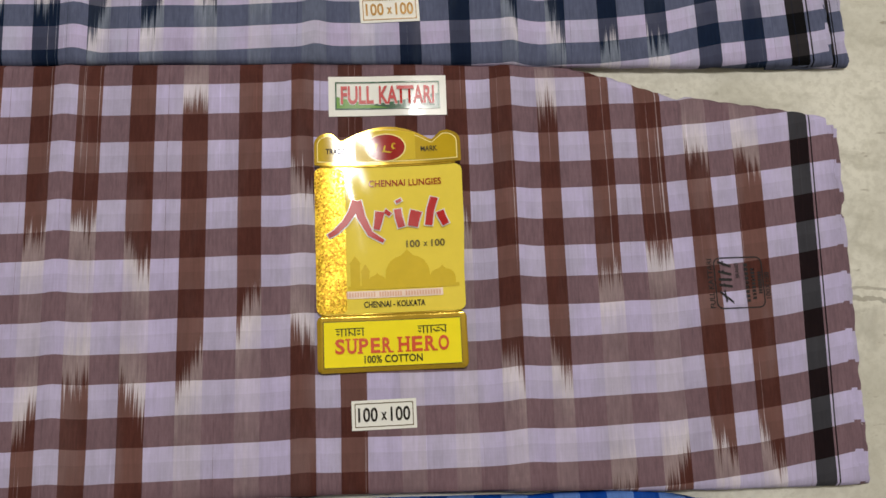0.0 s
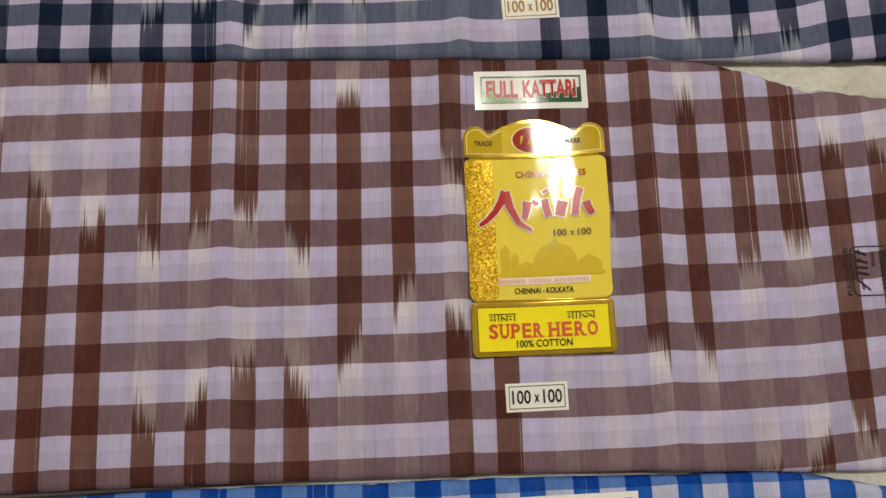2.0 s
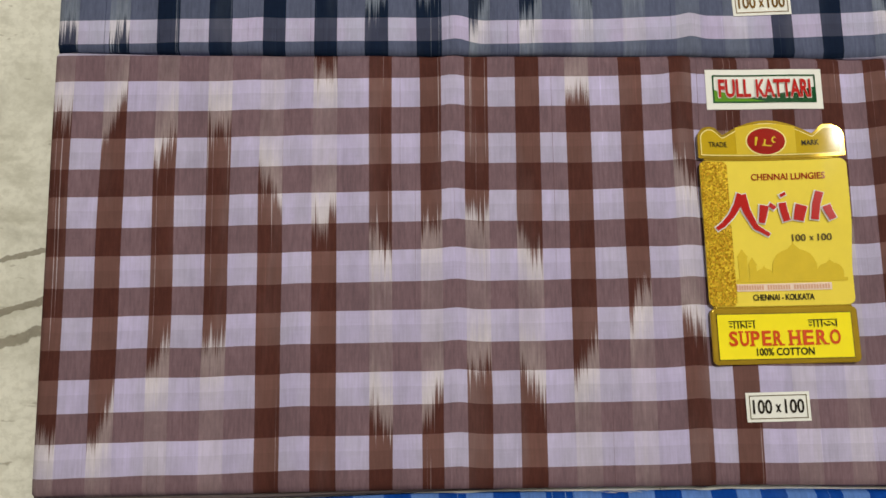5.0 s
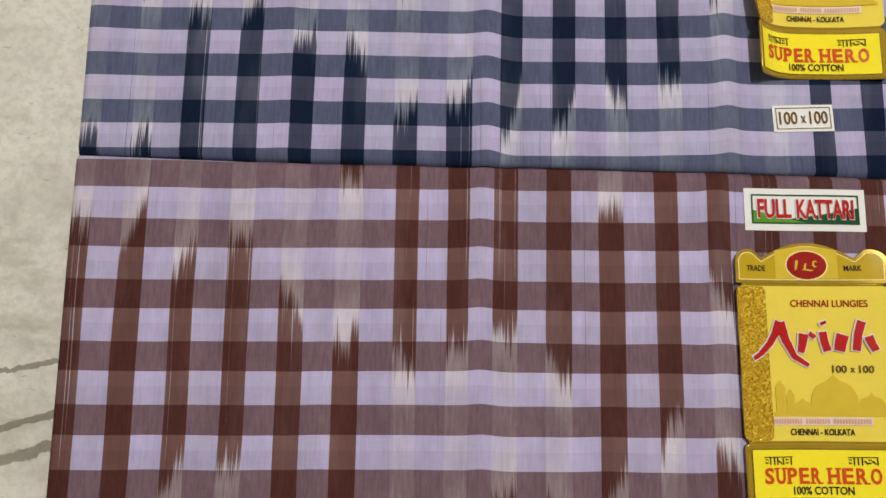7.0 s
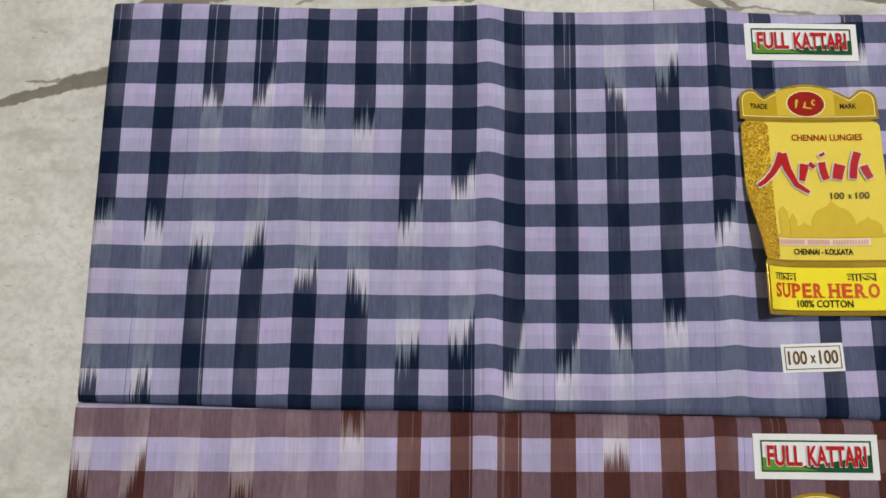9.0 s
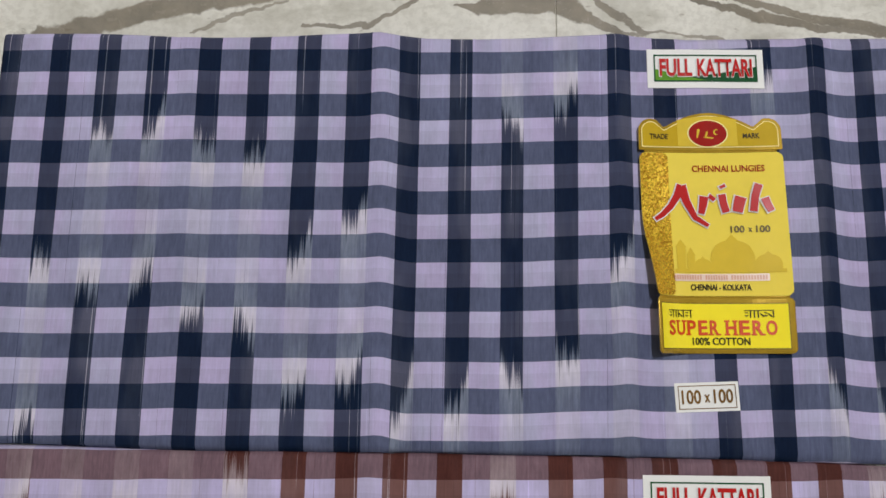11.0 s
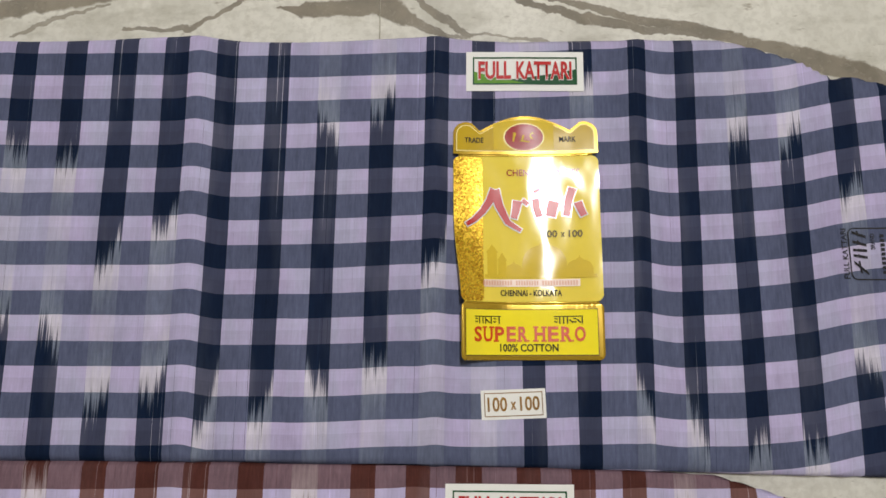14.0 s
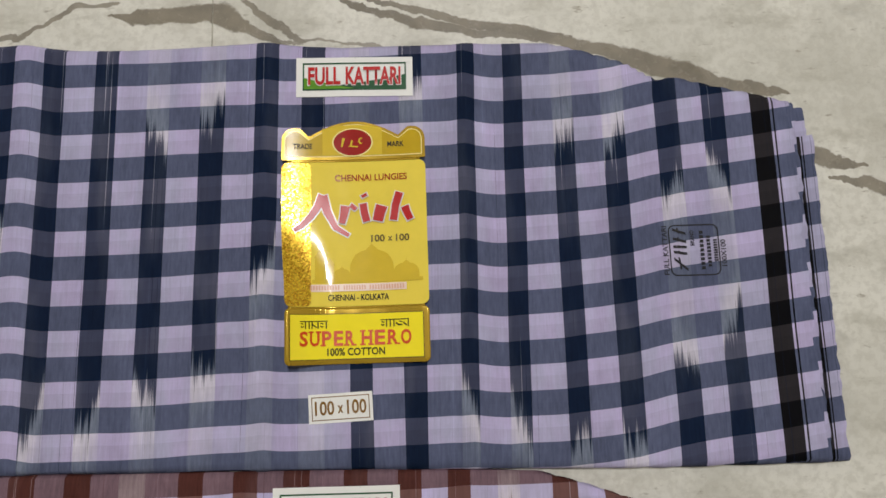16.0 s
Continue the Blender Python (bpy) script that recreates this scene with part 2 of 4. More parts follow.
# ---- materials ----
MARBLE = marble_material()
GROUT = plain_material("grey joint cement", srgb(176, 171, 156), 0.9, vary=0.15)
PLASTER = plain_material("white distempered plaster", srgb(232, 228, 218), 0.85, vary=0.04, scale=4.0, bump=0.002)
NAVY = cloth_material("navy check cotton", srgb(186, 175, 210), srgb(178, 175, 203), srgb(65, 69, 91), srgb(86, 92, 117), srgb(16, 29, 52),
                      srgb(207, 202, 215), srgb(118, 126, 143), srgb(44, 41, 44), srgb(10, 10, 13))
BROWN = cloth_material("brown check cotton", srgb(189, 180, 216), srgb(182, 175, 204), srgb(113, 81, 77), srgb(117, 94, 103), srgb(79, 45, 40),
                       srgb(210, 202, 213), srgb(147, 130, 133), srgb(60, 60, 66), srgb(26, 17, 20))
BLUE = cloth_material("blue check cotton", srgb(180, 180, 218), srgb(186, 190, 214), srgb(30, 88, 176), srgb(86, 122, 188), srgb(6, 62, 148),
                      srgb(196, 200, 216), srgb(120, 156, 206), srgb(44, 41, 44), srgb(10, 10, 13))
PAPER = plain_material("white sticker paper", srgb(240, 240, 235), 0.12, vary=0.02, spec=0.35)
GREEN = plain_material("dark green print", srgb(28, 82, 48), 0.16, vary=0.06)
LEAF = plain_material("leaf green print", srgb(96, 150, 40), 0.16, vary=0.10)
RED = plain_material("red print", srgb(186, 32, 30), 0.26, vary=0.04, spec=0.25)
WHITE = plain_material("white print", srgb(236, 232, 228), 0.16, vary=0.02)
INK = plain_material("black print", srgb(34, 28, 20), 0.45, vary=0.10, spec=0.15)
OLIVE = plain_material("olive print", srgb(92, 76, 30), 0.40, vary=0.05, spec=0.2)
YELLOW = plain_material("glossy yellow card", srgb(242, 218, 84), 0.07, vary=0.03, spec=0.4)
LEMON = plain_material("glossy lemon card", srgb(255, 236, 48), 0.08, vary=0.03, spec=0.3)
OCHRE = plain_material("ochre print", srgb(220, 190, 60), 0.10, vary=0.05, spec=0.3)
GILT = plain_material("gilt print", srgb(120, 88, 34), 0.30, 0.7, vary=0.15)
GOLD = plain_material("gold foil card", srgb(190, 156, 44), 0.17, 0.45, vary=0.08)
MUSTARD = plain_material("mustard print", srgb(198, 166, 34), 0.14, vary=0.06, spec=0.3)
CREAM = plain_material("cream print", srgb(250, 236, 160), 0.16, vary=0.03, spec=0.3)
MAROON = plain_material("maroon print", srgb(158, 34, 28), 0.14, vary=0.08, spec=0.3)
ORANGE = plain_material("orange red print", srgb(212, 76, 24), 0.35, vary=0.05, spec=0.3)
MAKER = plain_material("faded orange print", srgb(222, 172, 142), 0.4, vary=0.05)
PINK = plain_material("pale pink print", srgb(240, 214, 196), 0.35, vary=0.04)
FOIL = foil_material()
THREAD = plain_material("loose cotton thread", srgb(200, 196, 196), 0.8, vary=0.05)


def ink_stamp_material():
    """Thin stamping ink that lets the cloth show through where the pad was dry."""
    m = Nodes("black stamping ink")
    pos = m.node("ShaderNodeNewGeometry").outputs["Position"]
    m.set(Base_Color=srgb(20, 18, 22), Roughness=0.7)
    m.set(Alpha=m.ramp(m.noise(pos, 240.0, 3.0, 0.6), 0.25, 0.50, 0.60, 1.0))
    return m.mat


STAMP = ink_stamp_material()


# ---- building helpers ----
def mesh_from(bm, name, material):
    me = bpy.data.meshes.new(name)
    bm.to_mesh(me)
    bm.free()
    me.materials.append(material)
    return me


def part(name, bm, material, parent, label=""):
    """Links a bmesh as one mesh object under a thing or a part."""
    ob = new(name, mesh_from(bm, name, material))
    ob.parent = parent
    return tagged(ob, label=label)


def box(bm, x0, y0, z0, x1, y1, z1):
    r = bmesh.ops.create_cube(bm, size=1.0, matrix=Matrix.Translation(((x0 + x1) / 2, (y0 + y1) / 2, (z0 + z1) / 2)) @ Matrix.Diagonal((x1 - x0, y1 - y0, z1 - z0, 1)))
    return r["verts"]


def steps(values, most):
    """Sorted lines with no gap wider than most."""
    values = sorted(set(round(v, 5) for v in values))
    out = [values[0]]
    for a, b in zip(values, values[1:]):
        n = max(1, math.ceil((b - a) / most))
        out += [a + (b - a) * k / n for k in range(1, n + 1)]
    return out


def along(table, x):
    """A value read from a short table of (x, value), straight between its rows."""
    if x <= table[0][0]:
        return table[0][1]
    for (x0, v0), (x1, v1) in zip(table, table[1:]):
        if x <= x1:
            return v0 + (v1 - v0) * (x - x0) / (x1 - x0)
    return table[-1][1]


RADIUS = 0.0044  # of the rounded long folds


class Lungi:
    """A lungi folded into a flat pack: where its edges run, how its cloth lies, and its stripes."""

    def __init__(self, left, right, top, bottom, rise, stretch, lean, ridges, columns, row_top, row_dark, row_pitch, height=0.0100, seed=0.0, tucks=()):
        self.left, self.right, self.top, self.bottom, self.rise, self.lean = left, right, top, bottom, rise, lean
        self.stretch, self.tucks = stretch, tucks
        self.ridges, self.columns, self.height, self.seed = ridges, columns, height, seed
        self.row_top, self.row_dark, self.row_pitch = row_top, row_dark, row_pitch
        self.middle = (along(top, 0) + along(bottom, 0)) / 2

    def swell(self, x, y):
        """Height of creases and slack in the top cloth."""
        z = 0.0012 * noise.noise((x * 15 + self.seed, y * 3.5, 0.3)) + 0.0004 * noise.noise((x * 34, y * 14 + self.seed, 1.7))
        for x0, slant, h, w in self.ridges:
            d = (x - x0 - slant * (y - self.middle)) / w
            z += h * math.exp(-d * d) * (0.75 + 0.5 * noise.noise((x0 * 50, y * 7, self.seed)))
        # short creases: place, direction, height, half width, half length
        for x0, y0, turn, h, w, length in self.tucks:
            c, s = math.cos(turn), math.sin(turn)
            p, q = (x - x0) * c + (y - y0) * s, (y - y0) * c - (x - x0) * s
            z += h * math.exp(-(q / w) ** 2 - (p / length) ** 2)
        return z

    def lay(self, u, v):
        """Where the point u, v of the flat cloth lies."""
        x = u + along(self.lean, u) * (v - self.middle)
        y = self.middle + (v - self.middle) * along(self.stretch, u) + along(self.rise, u)
        y += 0.0009 * noise.noise((x * 13 + self.seed, v * 9, 4.4)) + 0.0004 * noise.noise((x * 40, v * 16 + self.seed, 8.2))
        x += 0.0008 * noise.noise((u * 30 + self.seed, v * 12, 6.1))
        for x0, slant, h, w in self.ridges:
            d = (x - x0) / w
            y += 0.4 * h * math.exp(-d * d)
        z = self.height + self.swell(x, y)
        # the long edges roll over into folds
        hi, lo = along(self.top, x) - RADIUS, along(self.bottom, x) + RADIUS
        for past, edge, sign in ((y - hi, hi, 1), (lo - y, lo, -1)):
            if past > 0:
                a = past / RADIUS
                if a < math.pi:
                    y, z = edge + sign * RADIUS * math.sin(a), z - RADIUS + RADIUS * math.cos(a)
                else:
                    y, z = edge - sign * (past - math.pi * RADIUS), z - 2 * RADIUS
        past = self.left + RADIUS - x
        if past > 0:
            a = min(past / RADIUS, math.pi)
            x, z = self.left + RADIUS - RADIUS * math.sin(a), max(z - RADIUS + RADIUS * math.cos(a), 0.0004)
        return Vector((x, y, max(z, 0.0004)))

    def row_edges(self, lo, hi):
        k0 = math.floor((self.row_top - hi) / self.row_pitch) - 1
        out = []
        for k in range(k0, k0 + int((hi - lo) / self.row_pitch) + 4):
            t = self.row_top - k * self.row_pitch
            out.append((t - self.row_dark, t))
        return out

    def sheet(self, name, parent, material, u0, u1, v0, v1, lift=0.0, shift=0.0, columns=None, cell=0.006, label=""):
        """One layer of cloth with its stripes written on the mesh."""
        columns = self.columns if columns is None else columns
        rows = [(a + shift, b + shift) for a, b in self.row_edges(v0, v1)]
        us = steps([u0, u1] + [e for c in columns for e in c[:2] if u0 < e < u1], cell)
        halves = [r[0] - 0.45 * (self.row_pitch - self.row_dark) for r in rows]
        vs = steps([v0, v1] + [e for r in rows for e in r if v0 < e < v1] + [e for e in halves if v0 < e < v1], cell)
        verts = [self.lay(u, v) - Vector((0, 0, lift)) for v in vs for u in us]
        for w in verts:
            w.z = max(w.z, 0.0004)
        n = len(us)
        # the cut end is uneven
        for j, v in enumerate(vs):
            verts[j * n + n - 1].x += 0.0016 * noise.noise((v * 140, self.seed + lift * 900, 2.2)) - (0.0022 if noise.noise((v * 45, self.seed + lift * 700, 7.7)) > 0.42 else 0.0)
        faces = [(j * n + i, j * n + i + 1, j * n + n + i + 1, j * n + n + i) for j in range(len(vs) - 1) for i in range(n - 1)]
        me = bpy.data.meshes.new(name)
        me.from_pydata([tuple(w) for w in verts], [], faces)
        col = me.color_attributes.new("weave", "FLOAT_COLOR", "CORNER")
        uvs = me.uv_layers.new(name="metres")
        k = 0
        for j in range(len(vs) - 1):
            vm = (vs[j] + vs[j + 1]) / 2
            weft = 1.0 if any(a < vm < b for a, b in rows) else 0.0
            shade = 0.0 if any(h - 0.55 * (self.row_pitch - self.row_dark) < vm < h for h in halves) else 1.0
            for i in range(n - 1):
                um = (us[i] + us[i + 1]) / 2
                mine = next((c for c in columns if c[0] < um < c[1]), None)
                for a, b in ((i, j), (i + 1, j), (i + 1, j + 1), (i, j + 1)):
                    warp, reach = 0.0, 0.5
                    if mine is not None and mine[2] == "black":
                        warp = 0.45
                    elif mine is not None:
                        warp = 1.0
                        y = vs[b]
                        # how far inside (+) or outside (-) the dyed lengths of this stripe, in metres
                        s = 2 * (us[a] - mine[0]) / (mine[1] - mine[0]) - 1
                        d = max(min(y - (lo + low * s), (hi + high * s) - y) for lo, hi, low, high in mine[2])
                        reach = min(1.0, max(0.0, 0.5 + d / 0.085))
                    col.data[k].color = (warp, reach, weft, shade)
                    uvs.data[k].uv = (us[a] + self.seed, vs[b])
                    k += 1
        me.polygons.foreach_set("use_smooth", [True] * len(me.polygons))
        me.materials.append(material)
        ob = new(name, me)
        ob.parent = parent
        return tagged(ob, label=label)

    def on(self, x, y, up):
        """A place on the top cloth, up metres above it."""
        return Vector((x, y, self.height + self.swell(x, y) + up))

    def filling(self, parent, material, x1):
        """The inner folds, seen only as an edge between the layers."""
        bm = bmesh.new()
        xs = steps([self.left + 0.006, x1], 0.03)
        rings = []
        for x in xs:
            lo, hi = along(self.bottom, x) + 0.007, along(self.top, x) - 0.007
            rings.append([bm.verts.new(p) for p in ((x, lo, 0.0005), (x, hi, 0.0005), (x, hi, 0.0062), (x, lo, 0.0062))])
        for a, b in zip(rings, rings[1:]):
            for k in range(4):
                bm.faces.new((a[k], b[k], b[(k + 1) % 4], a[(k + 1) % 4]))
        bm.faces.new(rings[0])
        bm.faces.new(rings[-1][::-1])
        return part("inner_fold", bm, material, parent, "plain lavender cotton between the folds")


def draped(bm, pack, origin, turn, up, curl=None):
    """Lays a flat drawing (x, y in metres from its lower left corner) onto the pack."""
    c, s = math.cos(turn), math.sin(turn)
    for v in bm.verts:
        x, y, z = v.co
        w = pack.on(origin[0] + c * x - s * y, origin[1] + s * x + c * y, up + z)
        if curl:
            up_by = curl(x, y)
            w.z += up_by
            w.x += 0.38 * max(0.0, up_by - 0.0040)
        v.co = w


def grid_panel(bm, outline, cell=0.004, depth=0.0003):
    """A flat panel of a convex-ish outline, cut into cells so that it can bend, with a thin edge."""
    face = bm.faces.new([bm.verts.new((x, y, depth)) for x, y in outline])
    xs, ys = [p[0] for p in outline], [p[1] for p in outline]
    for lo, hi, axis in ((min(xs), max(xs), 0), (min(ys), max(ys), 1)):
        k = lo + cell
        while k < hi - cell * 0.3:
            co = (k, 0, 0) if axis == 0 else (0, k, 0)
            no = (1, 0, 0) if axis == 0 else (0, 1, 0)
            bmesh.ops.bisect_plane(bm, geom=bm.verts[:] + bm.edges[:] + bm.faces[:], plane_co=co, plane_no=no)
            k += cell
    rim = [e for e in bm.edges if len(e.link_faces) == 1]
    made = bmesh.ops.extrude_edge_only(bm, edges=rim)
    for v in made["geom"]:
        if isinstance(v, bmesh.types.BMVert):
            v.co.z -= depth


def cut(bm, cell):
    """Cuts flat drawings into cells, so that they can bend with the card below."""
    for axis in (0, 1):
        lo, hi = min(v.co[axis] for v in bm.verts), max(v.co[axis] for v in bm.verts)
        k = (math.floor(lo / cell) + 1) * cell
        while k < hi - 1e-5:
            at = (k, 0, 0) if axis == 0 else (0, k, 0)
            way = (1, 0, 0) if axis == 0 else (0, 1, 0)
            bmesh.ops.bisect_plane(bm, geom=bm.verts[:] + bm.edges[:] + bm.faces[:], dist=1e-6, plane_co=at, plane_no=way)
            k += cell


def rounded(x0, y0, x1, y1, r, n=6):
    out = []
    for cx, cy, a0 in ((x1 - r, y0 + r, -90), (x1 - r, y1 - r, 0), (x0 + r, y1 - r, 90), (x0 + r, y0 + r, 180)):
        out += [(cx + r * math.cos(radians(a0 + 90 * k / n)), cy + r * math.sin(radians(a0 + 90 * k / n))) for k in range(n + 1)]
    return out


def ellipse(cx, cy, rx, ry, n=36):
    return [(cx + rx * math.cos(2 * math.pi * k / n), cy + ry * math.sin(2 * math.pi * k / n)) for k in range(n)]


def frame_outline(bm, x0, y0, x1, y1, w, r=0.0, z=0.0):
    """A thin closed line round a rectangle."""
    outer = rounded(x0, y0, x1, y1, max(r, 1e-4), 5)
    inner = rounded(x0 + w, y0 + w, x1 - w, y1 - w, max(r - w, 5e-5), 5)
    a = [bm.verts.new((x, y, z)) for x, y in outer]
    b = [bm.verts.new((x, y, z)) for x, y in inner]
    for k in range(len(a)):
        j = (k + 1) % len(a)
        bm.faces.new((a[k], a[j], b[j], b[k]))
    bmesh.ops.subdivide_edges(bm, edges=[e for e in bm.edges if e.calc_length() > 0.006], cuts=8, use_grid_fill=True)


def lettering(bm, words, x0, y0, x1, y1, bold=0.0, shear=0.0, z=0.0):
    """Words in the built-in font, fitted into a rectangle."""
    cu = bpy.data.curves.new("words", "FONT")
    cu.body, cu.offset, cu.shear, cu.resolution_u = words, bold, shear, 3
    ob = bpy.data.objects.new("words", cu)
    scene.collection.objects.link(ob)
    me = bpy.data.meshes.new_from_object(ob.evaluated_get(bpy.context.evaluated_depsgraph_get()))
    bpy.data.objects.remove(ob)
    bpy.data.curves.remove(cu)
    co = np.array([v.co for v in me.vertices])
    lo, hi = co.min(0), co.max(0)
    for v in me.vertices:
        v.co = (x0 + (v.co.x - lo[0]) / (hi[0] - lo[0]) * (x1 - x0), y0 + (v.co.y - lo[1]) / (hi[1] - lo[1]) * (y1 - y0), z)
    bm.from_mesh(me)
    bpy.data.meshes.remove(me)


def poly(bm, points, z=0.0):
    bm.faces.new([bm.verts.new((x, y, z)) for x, y in points])


def bars(bm, x0, y0, x1, y1, n, seed, fill=0.72):
    """Writing too small to read, as plain bars."""
    rnd = random.Random(seed)
    step = (x1 - x0) / n
    for k in range(n):
        a = x0 + k * step
        poly(bm, [(a, y0), (a + step * fill, y0), (a + step * fill, y1 - rnd.random() * 0.2 * (y1 - y0)), (a, y1)])


# ---- the room ----
def build_room():
    floor = tagged(new("floor"), "pale polished marble floor with smoky brown veins", "floor", kind="structure")
    bm = bmesh.new()
    box(bm, -2.6, -2.4, -0.06, 2.6, 2.8, -0.0012)
    part("joint_bed", bm, GROUT, floor, "grey cement joints")
    joint, size = 0.0008, 0.90
    xs = [-0.131 + size * k for k in range(-3, 4)]
    ys = [0.72 + size * k for k in range(-4, 3)]
    for x in xs[:-1]:
        for y in ys[:-1]:
            bm = bmesh.new()
            box(bm, max(x, -2.6) + joint / 2, max(y, -2.4) + joint / 2, -0.02, min(x + size, 2.6) - joint / 2, min(y + size, 2.8) - joint / 2, 0.0)
            bmesh.ops.bevel(bm, geom=[e for e in bm.edges if all(v.co.z > -0.001 for v in e.verts)], offset=0.0003, segments=1, affect="EDGES")
            part("slab", bm, MARBLE, floor)
    for name, b in (("wall_north", (-2.6, 2.8, 0, 2.6, 2.92, 3.1)), ("wall_south", (-2.6, -2.52, 0, 2.6, -2.4, 3.1)),
                    ("wall_west", (-2.72, -2.52, 0, -2.6, 2.92, 3.1)), ("wall_east", (2.6, -2.52, 0, 2.72, 2.92, 3.1)), ("ceiling", (-2.72, -2.52, 3.1, 2.72, 2.92, 3.2))):
        bm = bmesh.new()
        box(bm, *b)
        ob = new(name, mesh_from(bm, name, PLASTER))
        tagged(ob, "plain white plastered " + name.split("_")[0], name.split("_")[0], kind="structure")


build_room()


def build_tube_light():
    """The lamp that the glossy labels mirror."""
    lamp = tagged(new("tube_light"), "white ceiling tube light with a metal batten", "lamp")
    lamp.matrix_world = pose(*LAMP, 0, 0, 90)
    bm = bmesh.new()
    box(bm, -0.37, -0.03, 0.04, 0.37, 0.03, 0.15)
    bmesh.ops.bevel(bm, geom=bm.edges[:], offset=0.006, segments=2, affect="EDGES")
    part("batten", bm, PLASTER, lamp)
    m = Nodes("tube glass")
    m.set(Base_Color=(0.9, 0.9, 0.9, 1), Emission_Color=(1.0, 0.97, 0.93, 1), Emission_Strength=12.0)
    bm = bmesh.new()
    bmesh.ops.create_cone(bm, cap_ends=True, segments=20, radius1=0.014, radius2=0.014, depth=0.70, matrix=pose(0, 0, 0.018, 0, 90, 0))
    part("tube", bm, m.mat, lamp, "glowing white glass tube")


build_tube_light()


# ---- the stickers ----
def price_style_sticker(pack, parent, origin, turn, print_ink=None, line_ink=None):
    """White rectangle with a fine frame and the thread count."""
    w, h = 0.0455, 0.0205
    bm = bmesh.new()
    grid_panel(bm, [(0, 0), (w, 0), (w, h), (0, h)])
    draped(bm, pack, origin, turn, 0.0004)
    base = part("count_sticker", bm, PAPER, parent, "small white paper sticker with a thin frame")
    bm = bmesh.new()
    frame_outline(bm, 0.0022, 0.0020, w - 0.0022, h - 0.0020, 0.0006)
    draped(bm, pack, origin, turn, 0.0011)
    part("frame_line", bm, line_ink or OLIVE, base)
    bm = bmesh.new()
    lettering(bm, "100", 0.0045, 0.0055, 0.0182, 0.0155, 0.018)
    lettering(bm, "x", 0.0206, 0.0065, 0.0246, 0.0120, 0.03)
    lettering(bm, "100", 0.0272, 0.0055, 0.0410, 0.0155, 0.018)
    draped(bm, pack, origin, turn, 0.0012)
    part("lettering", bm, print_ink or INK, base)


def quality_sticker(pack, parent, origin, turn):
    """White sticker with a green frame, a green swoosh and red words."""
    w, h = 0.0886, 0.0312
    bm = bmesh.new()
    grid_panel(bm, [(0, 0), (w, 0), (w, h), (0, h)])
    draped(bm, pack, origin, turn, 0.0004)
    base = part("quality_sticker", bm, PAPER, parent, "white paper sticker framed in green with red words")
    x0, y0, x1, y1 = 0.0050, 0.0050, 0.0836, 0.0268
    for name, mat, low, high, z in (("green_ground", GREEN, 0.0, 0.0062, 0.00095), ("leaf_swoosh", LEAF, 0.0, 0.0, 0.00110)):
        bm = bmesh.new()
        n = 24
        for k in range(n):
            pts = []
            for j in (k, k + 1):
                s = j / n
                if name == "green_ground":
                    top = y0 + 0.0020 + 0.0105 * s ** 1.6
                else:
                    top = y0 + 0.0105 * max(0.0, 1 - s / 0.62) ** 1.3 if s < 0.62 else y0
                pts.append((x0 + s * (x1 - x0), top))
            if pts[0][1] - y0 > 1e-5:
                poly(bm, [(pts[0][0], y0), (pts[1][0], y0), (pts[1][0], max(pts[1][1], y0 + 1e-6)), pts[0]])
        draped(bm, pack, origin, turn, z)
        part(name, bm, mat, base)
    bm = bmesh.new()
    frame_outline(bm, x0, y0, x1, y1, 0.0011)
    draped(bm, pack, origin, turn, 0.0012)
    part("frame_line", bm, GREEN, base)
    for name, mat, bold, z in (("letter_outline", WHITE, 0.05, 0.0014), ("lettering", RED, 0.028, 0.0019)):
        bm = bmesh.new()
        g = 0.0006 if name == "letter_outline" else 0.0
        lettering(bm, "FULL", 0.0092 - g, 0.0090 - g, 0.0338 + g, 0.0232 + g, bold)
        lettering(bm, "KATTARI", 0.0378 - g, 0.0090 - g, 0.0794 + g, 0.0232 + g, bold)
        draped(bm, pack, origin, turn, z)
        part(name, bm, mat, base)


